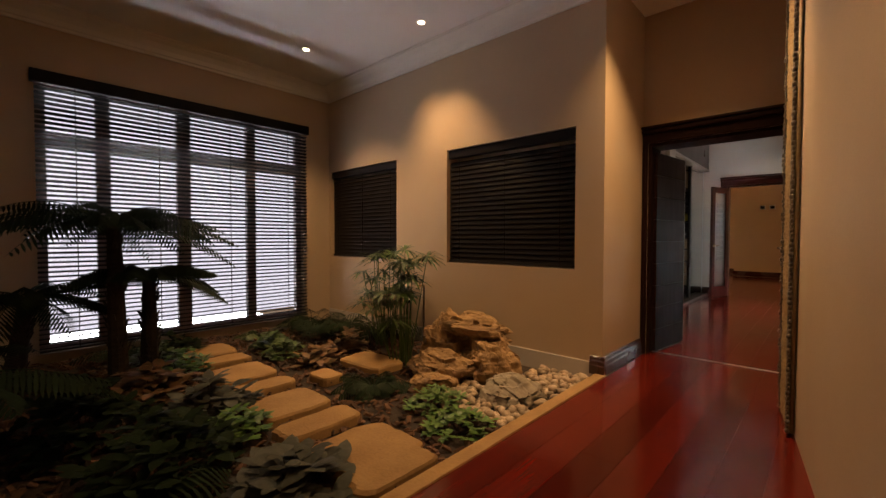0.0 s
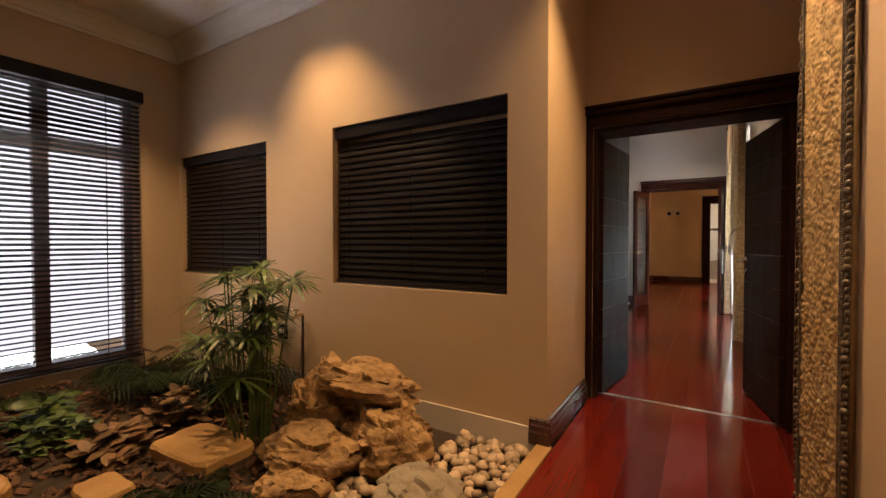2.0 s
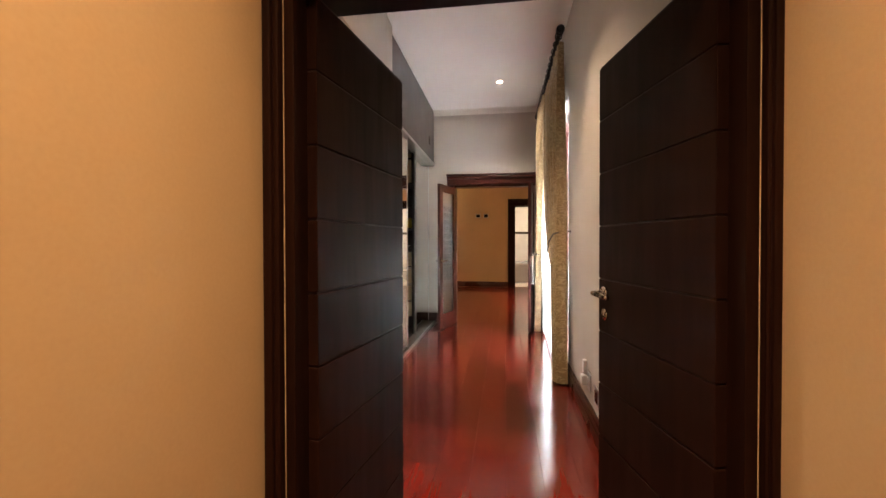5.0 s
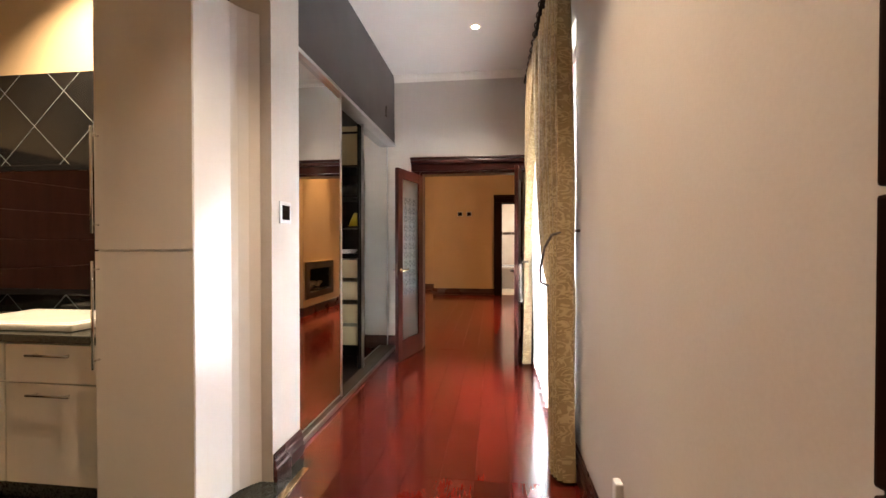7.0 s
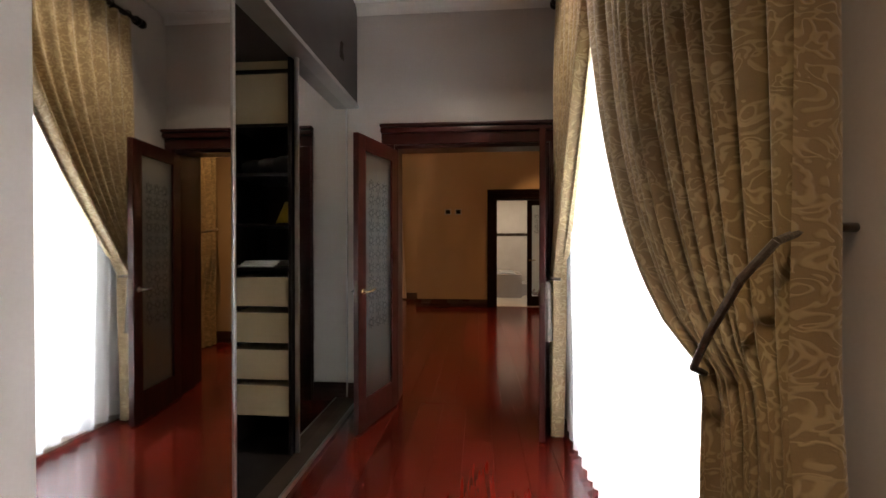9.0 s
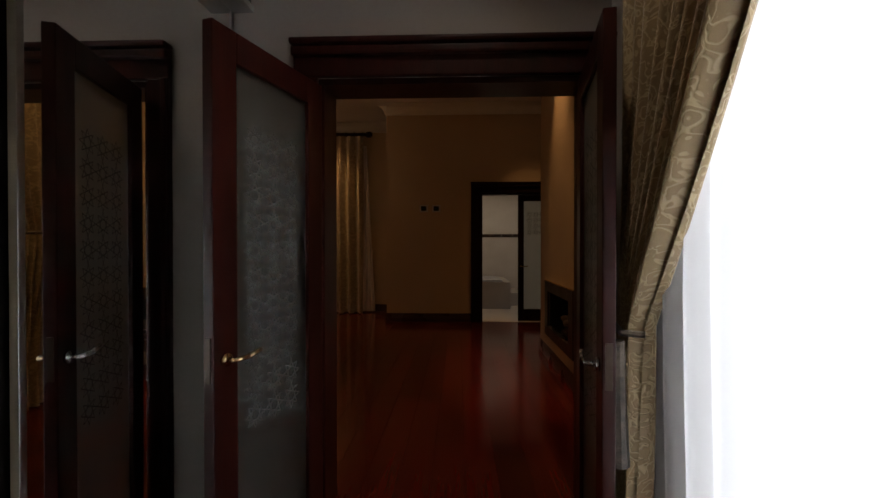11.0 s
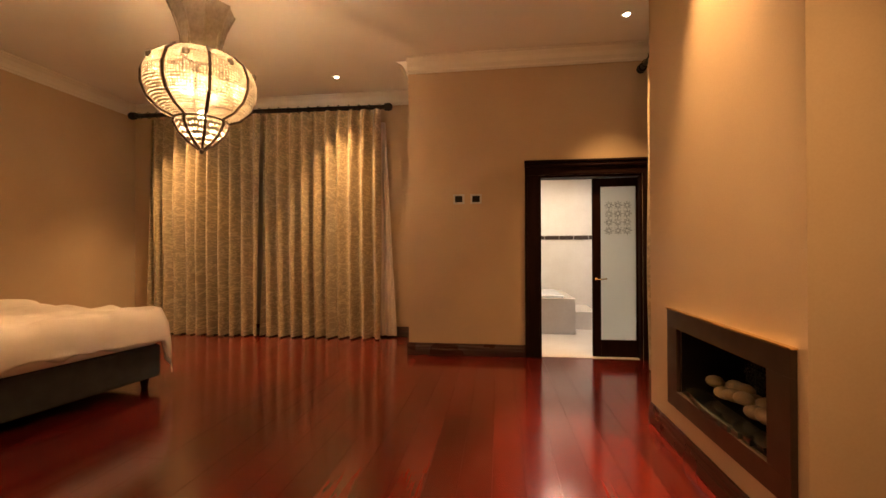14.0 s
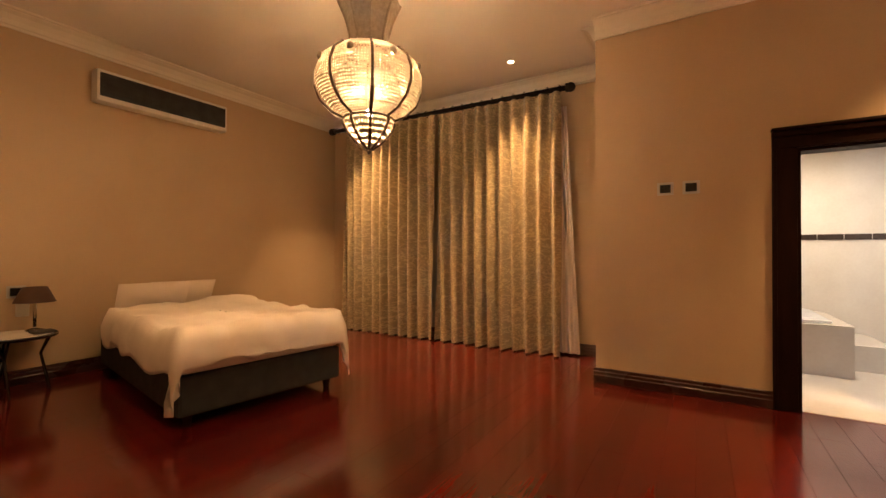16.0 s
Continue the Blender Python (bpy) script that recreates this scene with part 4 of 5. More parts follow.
# quilted relief: soft pads between deep creases, drawn in by a trellis of diamonds
cn, cz = 64, 420
rows = []
for j in range(cz + 1):
    row = []
    for i in range(cn + 1):
        y, z = -0.50 + 0.45 * i / cn, 0.02 + 3.18 * j / cz
        q = Vector((y + 0.006 * noise.noise((y * 22, z * 22, 4)), z + 0.006 * noise.noise((y * 22, z * 22, 8)), 0))
        d, _ = noise.voronoi(Vector((q.x * 36, q.y * 36, 0.5)))
        pad = min(1.0, (d[1] - d[0]) * 2.6) ** 0.6
        u, w = q.x / 0.15, q.y / 0.26
        trellis = min(abs((u + w) % 1 - 0.5), abs((u - w) % 1 - 0.5))
        h = 0.013 * pad * min(1.0, 0.35 + trellis * 7) + 0.004 * noise.noise((y * 70, z * 70, 1))
        row.append(bm.verts.new(rm @ Vector((-0.022 - h, y, z))))
    rows.append(row)
for a, b in zip(rows, rows[1:]):
    for i in range(cn):
        bm.faces.new((a[i], b[i], b[i + 1], a[i + 1]))
bx(bm, -0.022, -0.50, 0.02, -0.004, -0.05, 3.2, m=rm)
part("cloth", bm, BROCADE, tp, "embossed gold brocade", smooth=True)


def cord(y, x, r, pitch, lumpy):
    bm = bmesh.new()
    n = int(3.16 / pitch)
    for i in range(n):
        z = 0.03 + i * pitch
        k = 1 + lumpy * random.uniform(-0.5, 0.8)
        m = rm @ Matrix.Translation((x - r * 0.5 * k, y, z)) @ Matrix.Rotation(radians(38), 4, "X") @ Matrix.Diagonal((r * k, r * k, pitch * 0.75, 1))
        bmesh.ops.create_icosphere(bm, subdivisions=1, radius=1, matrix=m)
    return bm


for y, x, r, p, l in ((-0.05, -0.03, 0.011, 0.03, 0.6), (-0.07, -0.036, 0.005, 0.009, 0), (-0.455, -0.036, 0.005, 0.009, 0), (-0.468, -0.036, 0.005, 0.009, 0), (-0.481, -0.036, 0.005, 0.009, 0), (-0.503, -0.03, 0.010, 0.028, 0.7)):
    part("cord_trim", cord(y, x, r, p, l), ROPE, tp, "twisted bronze cord trim", smooth=True)
# ---- recessed ceiling lights, six of them unseen and added as fill ----
for x, y, z in ((-4.79, 3.96, H1), (-3.36, 4.44, H1), (-1.05, 4.75, H1), (-1.05, 2.7, H1), (-1.05, 0.5, H1), (-1.04, 10.35, H2), (-1.2, 7.6, H2), (-3.3, 8.25, H2),
                (-0.16, 14.10, H3), (0.20, 16.4, H3), (-3.6, 17.55, H3), (-6.3, 17.5, H3), (-1.6, 13.3, H3), (-0.10, 12.5, H3), (-5.4, 13.6, H3), (-0.2, 18.9, 3.4)):
    dl = thing("downlight", x, y, z, "small lit ceiling downlight, one of a set of known and added ones", "ceiling light", "downlights")
    bm = bmesh.new()
    lathe(bm, [(0.036, -0.003), (0.058, -0.006), (0.060, -0.001)], (x, y, z), 20)
    part("ring", bm, CORNICE, dl, smooth=True)
    bm = bmesh.new()
    cyl(bm, (x, y, z - 0.004), (x, y, z - 0.001), 0.034, seg=18)
    part("lens", bm, LAMP, dl, "glowing lamp lens")

# ---- pendant lantern ----
LX, LY = -3.85, 15.0
pl = thing("pendant_lantern", LX, LY, 3.2, "pierced silver metal Moroccan style pendant lantern, lit", "pendant light")
part("chain", cyl(bmesh.new(), (LX, LY, 3.56), (LX, LY, H3), 0.008), BRONZE, pl)


def pierced(prof, seg, hole, seed):
    """A shell of revolution with a small opening in each cell."""
    bm = bmesh.new()
    rng = random.Random(seed)
    def at(u, v):
        k = v * (len(prof) - 1)
        i = min(int(k), len(prof) - 2)
        r = prof[i][0] + (prof[i + 1][0] - prof[i][0]) * (k - i)
        z = prof[i][1] + (prof[i + 1][1] - prof[i][1]) * (k - i)
        a = 2 * math.pi * u
        r *= 1 + 0.035 * abs(math.sin(4 * a))
        return Vector((LX + r * math.cos(a), LY + r * math.sin(a), z))
    nv = max(4, int(seg * 0.04 * (len(prof) - 1)))
    for j in range(nv):
        for i in range(seg):
            c = [(i, j), (i + 1, j), (i + 1, j + 1), (i, j + 1)]
            cu, cv = i + 0.5 + rng.uniform(-0.12, 0.12), j + 0.5 + rng.uniform(-0.12, 0.12)
            o = [bm.verts.new(at(u / seg, v / nv)) for u, v in c]
            q = [bm.verts.new(at((cu + (u - i - 0.5) * hole) / seg, (cv + (v - j - 0.5) * hole) / nv)) for u, v in c]
            for k in range(4):
                bm.faces.new((o[k], o[(k + 1) % 4], q[(k + 1) % 4], q[k]))
    return bm


BODY = [(0.16, 3.14), (0.31, 3.11), (0.40, 3.03), (0.44, 2.92), (0.44, 2.82), (0.40, 2.71), (0.31, 2.62), (0.20, 2.57)]
CONE = [(0.20, 2.565), (0.21, 2.53), (0.17, 2.45), (0.10, 2.37), (0.02, 2.31)]
NECK = [(0.27, 3.58), (0.20, 3.42), (0.16, 3.28), (0.15, 3.14)]
part("body", pierced(BODY, 120, 0.38, 1), FRET, pl, "pierced globe of silver metal")
part("lower_cone", pierced(CONE, 48, 0.5, 2), FRET, pl)
bm = bmesh.new()
lathe(bm, NECK, (LX, LY, 0), 8)
lathe(bm, [(r - 0.008, z) for r, z in NECK], (LX, LY, 0), 8)
part("neck", bm, NECKM, pl, "flared faceted metal neck")
for i in range(8):
    a = 2 * math.pi * i / 8
    bm = bmesh.new()
    tube(bm, [(LX + r * math.cos(a), LY + r * math.sin(a), z) for r, z in NECK], 0.012, 6)
    part("neck_rib", bm, NECKM, pl)
    for prof in (BODY, CONE):
        bm = bmesh.new()
        tube(bm, [(LX + (r * 1.0 + 0.006) * math.cos(a), LY + (r * 1.0 + 0.006) * math.sin(a), z) for r, z in prof], 0.013, 6)
        part("rib", bm, BRONZE, pl)
    a += math.pi / 8
    bm = bmesh.new()
    c = Vector((LX + 0.425 * math.cos(a), LY + 0.425 * math.sin(a), 3.0))
    ball(bm, c, 0.03, 0.03, 0.035, 2)
    part("boss", bm, FRET, pl, smooth=True)
for r0, z in ((0.205, 2.565), (0.155, 3.14)):
    bm = bmesh.new()
    lathe(bm, [(r0, z - 0.012), (r0 + 0.018, z), (r0, z + 0.012)], (LX, LY, 0), 32)
    part("collar", bm, BRONZE, pl)
part("bulb", ball(bmesh.new(), (LX, LY, 2.62), 0.032, 0.032, 0.045, 2), LAMP, pl, "glowing bulb", smooth=True)
part("finial", ball(bmesh.new(), (LX, LY, 2.295), 0.018, 0.018, 0.03, 2), BRONZE, pl)

# ---- fire in the chimney breast ----
fi = thing("wall_fireplace", BX, 14.1, 0.3, "wall inset gas fire with bronze surround and pebbles", "fireplace")
OY0, OY1, OZ0, OZ1 = 13.50, 14.79, 0.30, 0.97
for a in ((OY0, OZ0, OY1, FZ0), (OY0, FZ1, OY1, OZ1), (OY0, FZ0, FY0, FZ1), (FY1, FZ0, OY1, FZ1)):
    part("surround", box(BX - 0.03, a[0], a[1], BX - 0.001, a[2], a[3], bevel=0.002), BRONZE, fi, "brown metal surround")
part("edge_trim", box(BX - 0.034, OY0 - 0.006, OZ1, BX - 0.001, OY1 + 0.006, OZ1 + 0.008), BRASS, fi)
part("firebox", box(BX + 0.40, FY0, FZ0, BX + 0.44, FY1, FZ1), BLACK, fi)
for a in ((FY0, FZ0, FY0 + 0.006, FZ1), (FY1 - 0.006, FZ0, FY1, FZ1), (FY0 + 0.006, FZ0, FY1 - 0.006, FZ0 + 0.006), (FY0 + 0.006, FZ1 - 0.006, FY1 - 0.006, FZ1)):
    part("firebox_side", box(BX + 0.001, a[0], a[1], BX + 0.40, a[2], a[3]), BLIND, fi)
for i in range(7):
    for j in range(4):
        part("back_tile", box(BX + 0.385, FY0 + 0.02 + i * 0.135, FZ0 + 0.01 + j * 0.103, BX + 0.398, FY0 + 0.148 + i * 0.135, FZ0 + 0.105 + j * 0.103, bevel=0.003), GRANITE, fi)
bm = bmesh.new()
for i in range(12):
    t0, t1 = i / 12, (i + 1) / 12
    x0 = BX + 0.03 - 0.07 * math.sin(math.pi * (t0 + t1) / 2)
    bx(bm, x0, FY0 + (FY1 - FY0) * t0, FZ0 + 0.0, BX + 0.12, FY0 + (FY1 - FY0) * t1, FZ0 + 0.03)
part("burner_tray", bm, GRANITE, fi, "curved tray of fine gravel")
rng = random.Random(5)
for i in range(15):
    bm = bmesh.new()
    ball(bm, (BX + 0.16 + 0.09 * (i % 2), FY0 + 0.10 + i * 0.054, FZ0 + 0.075 + 0.02 * (i % 3)), 0.055, rng.uniform(0.055, 0.08), rng.uniform(0.035, 0.05), 2)
    part("pebble", bm, PEBBLE, fi, smooth=True)

# ---- bed ----
bd = thing("bed", 0, 0, 0, "unmade looking double bed with white duvet on charcoal base", "bed")
BW, BL = 1.52, 2.66
part("base", box(0, 0, 0.11, BL, BW, 0.44, bevel=0.03), GREYCLOTH, bd, "charcoal upholstered base")
part("mattress", box(0.02, 0.01, 0.44, BL - 0.01, BW - 0.01, 0.66, bevel=0.05), LINEN, bd)
for x in (0.12, BL - 0.10):
    for y in (0.10, BW - 0.10):
        bm = bmesh.new()
        cyl(bm, (x, y, 0), (x, y, 0.12), 0.028, 0.045, 12)
        part("leg", bm, WENGE, bd, "turned dark wooden foot")
bed_m = Matrix.Translation((-7.56, 14.42, 0)) @ Matrix.Rotation(radians(-9), 4, "Z")
bd.matrix_world = bed_m
bm = bmesh.new()
nx, ny = 60, 44
g = []
for i in range(nx + 1):
    row = []
    for j in range(ny + 1):
        u, v = i / nx, j / ny
        x, y = 0.42 + u * (BL + 0.16 - 0.42), -0.16 + v * (BW + 0.32)
        ox, oy = max(0, x - BL), max(0, -y, y - BW)
        e = max(ox, oy)
        puff = 0.755 + 0.075 * noise.noise((x * 2.1, y * 2.1, 3)) + 0.03 * noise.noise((x * 5.5, y * 5.5, 1)) + 0.05 * math.sin(math.pi * min(1, max(0, v))) ** 0.5
        drop = (0.31 + 0.07 * noise.noise((x * 2.3, y * 2.3, 9))) * min(1, e / 0.13) ** 0.8
        fold = 0.03 * noise.noise((x * 5, y * 5, 7)) * min(1, e / 0.06)
        corner = 0.30 * min(1, max(0, ox) / 0.12) * min(1, max(0, oy) / 0.12)
        z = puff - drop - corner + fold
        px = min(x, BL + 0.055 + fold) if ox else x
        py = y if not oy else (max(y, -0.06 - fold) if y < 0 else min(y, BW + 0.06 + fold))
        row.append(bm.verts.new((px, py, z)))
    g.append(row)
for i in range(nx):
    for j in range(ny):
        bm.faces.new((g[i][j], g[i + 1][j], g[i + 1][j + 1], g[i][j + 1]))
dv = part("duvet", bm, LINEN, None, smooth=True)
dv.matrix_world = bed_m
so = dv.modifiers.new("thick", "SOLIDIFY")
so.thickness, so.offset = 0.07, -0.6
tagged(dv, "puffed white cotton duvet hanging over the bed", "duvet")
for y0, sx in ((0.10, 0.06), (0.44, -0.05)):
    bm = bmesh.new()
    bmesh.ops.create_grid(bm, x_segments=20, y_segments=20, size=1)
    top = [(v.co.x, v.co.y) for v in bm.verts]
    for v in bm.verts:
        e = max(0, 1 - abs(v.co.x) ** 3) * max(0, 1 - abs(v.co.y) ** 3)
        v.co = Vector((v.co.x * 0.24, v.co.y * 0.37, 0.085 * e ** 0.7 + 0.01 * noise.noise((v.co.x * 3, v.co.y * 3, y0))))
    dup = bmesh.ops.duplicate(bm, geom=list(bm.verts) + list(bm.edges) + list(bm.faces))
    for v in [q for q in dup["geom"] if isinstance(q, bmesh.types.BMVert)]:
        v.co.z = -v.co.z * 0.5
    pw = part("pillow", bm, LINEN, None, smooth=True)
    pw.matrix_world = bed_m @ Matrix.Translation((0.30 + sx, y0 + 0.34, 0.86)) @ Matrix.Rotation(radians(-58), 4, "Y")
    tagged(pw, "plump white cotton pillow leaning at the bed head", "pillow", "pillows")
bm = bmesh.new()
for k in range(5):
    bx(bm, 1.05 + 0.22 * k, 0.70 + 0.012 * k, 0.795, 1.18 + 0.22 * k, 0.708 + 0.012 * k, 0.80)
st = part("stitching", bm, BRONZE, dv)
st.matrix_parent_inverse = Matrix.Identity(4)

# ---- bedside table, lamp, air conditioner ----
bt = thing("side_table", -7.35, 13.65, 0, "dark metal half round side table with a pale top", "table")
bm = bmesh.new()
lathe(bm, [(0.001, 0.560), (0.33, 0.560), (0.34, 0.570), (0.34, 0.585), (0.001, 0.590)], (-7.33, 13.62, 0), 28)
part("tabletop", bm, BLACK, bt)
bm = bmesh.new()
lathe(bm, [(0.001, 0.591), (0.31, 0.591), (0.31, 0.597), (0.001, 0.598)], (-7.33, 13.62, 0), 28)
part("marble_inset", bm, ENAMEL, bt, "pale marble inset")
for k in range(3):
    a = radians(-30 + 110 * k)
    c, s = math.cos(a), math.sin(a)
    for sgn in (-1, 1):
        bm = bmesh.new()
        tube(bm, [(-7.33 + 0.27 * c - sgn * 0.05 * s, 13.62 + 0.27 * s + sgn * 0.05 * c, 0.560), (-7.33 + 0.20 * c, 13.62 + 0.20 * s, 0.38), (-7.33 + 0.27 * c - sgn * 0.06 * s, 13.62 + 0.27 * s + sgn * 0.06 * c, 0.0)], 0.012)
        part("leg", bm, BLACK, bt)
tl = thing("table_lamp", -7.42, 13.80, 0.600, "small table lamp with dark brown shade", "lamp")
bm = bmesh.new()
lathe(bm, [(0.001, 0.599), (0.07, 0.599), (0.07, 0.615), (0.014, 0.630), (0.014, 0.890)], (-7.42, 13.80, 0), 18)
part("stem", bm, CLEAR, tl, smooth=True)
bm = bmesh.new()
lathe(bm, [(0.17, 0.900), (0.10, 1.060), (0.095, 1.060), (0.165, 0.900)], (-7.42, 13.80, 0), 24)
part("shade", bm, SHADE, tl, "brown fabric shade", smooth=True)
tagged(part("white_box", box(-7.55, 13.68, 0.750, -7.50, 13.78, 0.890, bevel=0.006), PLASTIC), "small white charger on the wall", "charger")
tagged(part("book", box(-7.3, 13.72, 0.599, -7.12, 13.90, 0.622, bevel=0.003), GREYCLOTH), "dark book on the side table", "book")
ac = thing("air_conditioner", -7.6, 15.1, 2.9, "white wall mounted air conditioner with dark grille", "air conditioner")
AY0, AY1, AZ0, AZ1 = 14.35, 15.95, 3.24, 3.62
part("body", box(-7.698, AY0, AZ0, -7.52, AY1, AZ1, bevel=0.02), PLASTIC, ac)
part("front_panel", box(-7.522, AY0 + 0.03, AZ0 + 0.06, -7.508, AY1 - 0.03, AZ1 - 0.04, bevel=0.004), GREYCLOTH, ac, "dark grey front panel")
for k in range(5):
    part("slat", box(-7.508, AY0 + 0.05, AZ0 + 0.08 + k * 0.052, -7.502, AY1 - 0.05, AZ0 + 0.10 + k * 0.052), GREYCLOTH, ac)

# ---- bathroom ----
bh = thing("bathtub", -0.6, 19.3, 0, "white bathtub in a cream tiled surround", "bathtub")
bm = bmesh.new()
bx(bm, -2.0, 18.75, 0.0, 0.05, 20.19, 0.60, bevel=0.006)
part("surround", bm, TILE, bh, "cream tiled surround")
part("rim", box(-1.9, 18.85, 0.601, -0.12, 20.1, 0.64, bevel=0.015), ENAMEL, bh)
part("basin", box(-1.8, 18.95, 0.64, -0.25, 20.0, 0.647, bevel=0.003), ENAMEL, bh)
part("step", box(0.052, 19.2, 0.0, 0.5, 20.19, 0.32, bevel=0.006), TILE, bh)
bm = bmesh.new()
for i in range(14):
    bx(bm, -2.0 + i * 0.285, 20.186, 1.62, -2.0 + i * 0.285 + 0.275, 20.198, 1.70, bevel=0.002)
setting("trim", bm, BRONZE, "dark bronze mosaic dado strip on the tiles", "dado")
setting("window_3", box(-1.9, 20.185, 1.75, -1.35, 20.197, 2.35, bevel=0.004), MAHOG, "small dark framed bathroom window", "window")

# ---- indoor garden ----
G = -0.07
rng = random.Random(11)


def slab(x, y, w, d, rot, seed):
    r = random.Random(seed)
    bm = bmesh.new()
    n = 28
    out = []
    for i in range(n):
        a = 2 * math.pi * i / n
        c, s = math.cos(a), math.sin(a)
        k = (abs(c) ** 6 + abs(s) ** 6) ** (-1 / 6) * (1 + 0.10 * noise.noise((c * 2, s * 2, seed)))
        out.append((c * k * w / 2, s * k * d / 2))
    lo = [bm.verts.new((px, py, 0)) for px, py in out]
    mid = [bm.verts.new((px, py, 0.05 + 0.006 * r.random())) for px, py in out]
    top = [bm.verts.new((px * 0.95, py * 0.93, 0.066 + 0.004 * r.random())) for px, py in out]
    for a, b in ((lo, mid), (mid, top)):
        for i in range(n):
            bm.faces.new((a[i], a[(i + 1) % n], b[(i + 1) % n], b[i]))
    bm.faces.new(top)
    ob = part("stepping_stone", bm, SLAB)
    ob.matrix_world = pose(x, y, G + 0.004, 0, 0, rot)
    return tagged(ob, "ochre sandstone stepping slab set in bark mulch", "stepping stone", "stepping stones")


for i, (x, y, w, d) in enumerate(((-4.95, 2.95, 0.50, 0.60), (-4.50, 2.92, 0.26, 0.62), (-3.98, 2.90, 0.50, 0.62), (-3.52, 2.87, 0.24, 0.66), (-3.05, 2.84, 0.46, 0.66), (-2.62, 2.83, 0.26, 0.70), (-2.14, 2.83, 0.50, 0.72), (-1.88 + 0.02, 2.80, 0.22, 0.66), (-3.40, 3.36, 0.30, 0.26), (-3.45, 3.88, 0.62, 0.50))):
    slab(x, y - 0.02, w * 0.92, d * 0.76, rng.uniform(-4, 4), i)


def boulder(name, x, y, z, rx, ry, rz, seed, mat, label, rough=0.35, layers=0.0):
    bm = bmesh.new()
    bmesh.ops.create_icosphere(bm, subdivisions=5, radius=1)
    o = Vector((seed * 7.3, seed * 3.1, seed))
    for v in bm.verts:
        d = v.co.normalized()
        k = 1 + rough * noise.fractal(d * 1.2 + o, 1.2, 2.1, 4) + 0.12 * (noise.cell(d * 2.5 + o) - 0.5)
        v.co = Vector((d.x * rx, d.y * ry, d.z * rz)) * k
        if layers:
            v.co.x += 0.05 * math.sin(v.co.z * layers + 2 * d.y) * rx
            v.co.z = v.co.z * 0.8 + 0.2 * round(v.co.z * 14) / 14
    ob = part(name, bm, mat)
    ob.location = (x, y, z)
    return tagged(ob, label, "rock", "garden rocks")


boulder("rock", -3.02, 4.42, 0.06, 0.26, 0.24, 0.36, 1, ROCK, "layered ochre sandstone rock of the water feature", 0.35, 26)
boulder("rock", -2.68, 4.48, 0.30, 0.42, 0.22, 0.13, 2, ROCK, "layered ochre sandstone rock of the water feature", 0.35, 26)
boulder("rock", -2.60, 4.52, 0.06, 0.30, 0.20, 0.24, 7, ROCK, "ochre sandstone block under the top ledge", 0.3, 26)
boulder("rock", -2.72, 4.08, 0.02, 0.30, 0.24, 0.15, 3, ROCK, "flat ochre sandstone ledge of the water feature", 0.3, 26)
boulder("rock", -2.36, 4.32, 0.06, 0.22, 0.20, 0.22, 4, ROCK, "ochre sandstone rock beside the ledge", 0.35, 26)
boulder("rock", -2.60, 3.86, -0.04, 0.24, 0.18, 0.10, 5, ROCK, "low ochre sandstone ledge among the pebbles", 0.3, 26)
boulder("boulder", -2.02, 4.10, -0.04, 0.24, 0.27, 0.15, 6, GREYROCK, "smooth grey veined boulder among pebbles", 0.16)

# pebbles, each of its own on a few shared meshes
stones = []
for k in range(5):
    bm = bmesh.new()
    ball(bm, (0, 0, 0), 1, rng.uniform(0.7, 0.9), rng.uniform(0.5, 0.7), 1)
    for v in bm.verts:
        v.co *= 1 + 0.12 * noise.noise(v.co * 1.3 + Vector((k, 0, 0)))
    stones.append(mesh_of("pebble", bm, PEBBLE, True))
count = 0
while count < 260:
    x, y = rng.uniform(-2.45, -1.74), rng.uniform(3.62, 4.86)
    if (x + 2.02) ** 2 / 0.055 + (y - 4.1) ** 2 / 0.065 < 1 or (x < -2.2 and y > 4.1) or y - 3.62 < (x + 2.45) * -0.2:
        continue
    ob = new("pebble", stones[count % 5])
    s = rng.uniform(0.028, 0.052)
    ob.matrix_world = pose(x, y, G + 0.012 + 0.03 * rng.random(), rng.uniform(-20, 20), rng.uniform(-20, 20), rng.uniform(0, 360)) @ Matrix.Diagonal((s, s, s, 1))
    tagged(ob, "rounded tan river pebble in the garden bed", "pebble", "river pebbles")
    count += 1

# bark chips
verts, faces = [], []
for i in range(5200):
    x, y = rng.uniform(-5.78, -1.72), rng.uniform(0.6, 4.86)
    if x > -2.4 and y > 3.7:
        continue
    s = rng.uniform(0.015, 0.045)
    m = pose(x, y, G + 0.008 + 0.018 * rng.random(), rng.uniform(-35, 35), rng.uniform(-35, 35), rng.uniform(0, 360))
    b = len(verts)
    for px, py, pz in ((-1, -0.5, -0.15), (1, -0.35, -0.15), (0.8, 0.5, -0.15), (-0.9, 0.4, -0.15), (-0.8, -0.4, 0.2), (0.9, -0.3, 0.15), (0.7, 0.4, 0.2), (-0.8, 0.35, 0.15)):
        verts.append(tuple(m @ Vector((px * s, py * s, pz * s))))
    faces += [tuple(b + q for q in f) for f in ((4, 5, 6, 7), (0, 1, 5, 4), (1, 2, 6, 5), (2, 3, 7, 6), (3, 0, 4, 7))]
me = bpy.data.meshes.new("bark_chips")
me.from_pydata(verts, [], faces)
me.materials.append(BARK)
tagged(new("bark_chips", me), "brown bark mulch chips covering the garden bed", "mulch", kind="stuff")


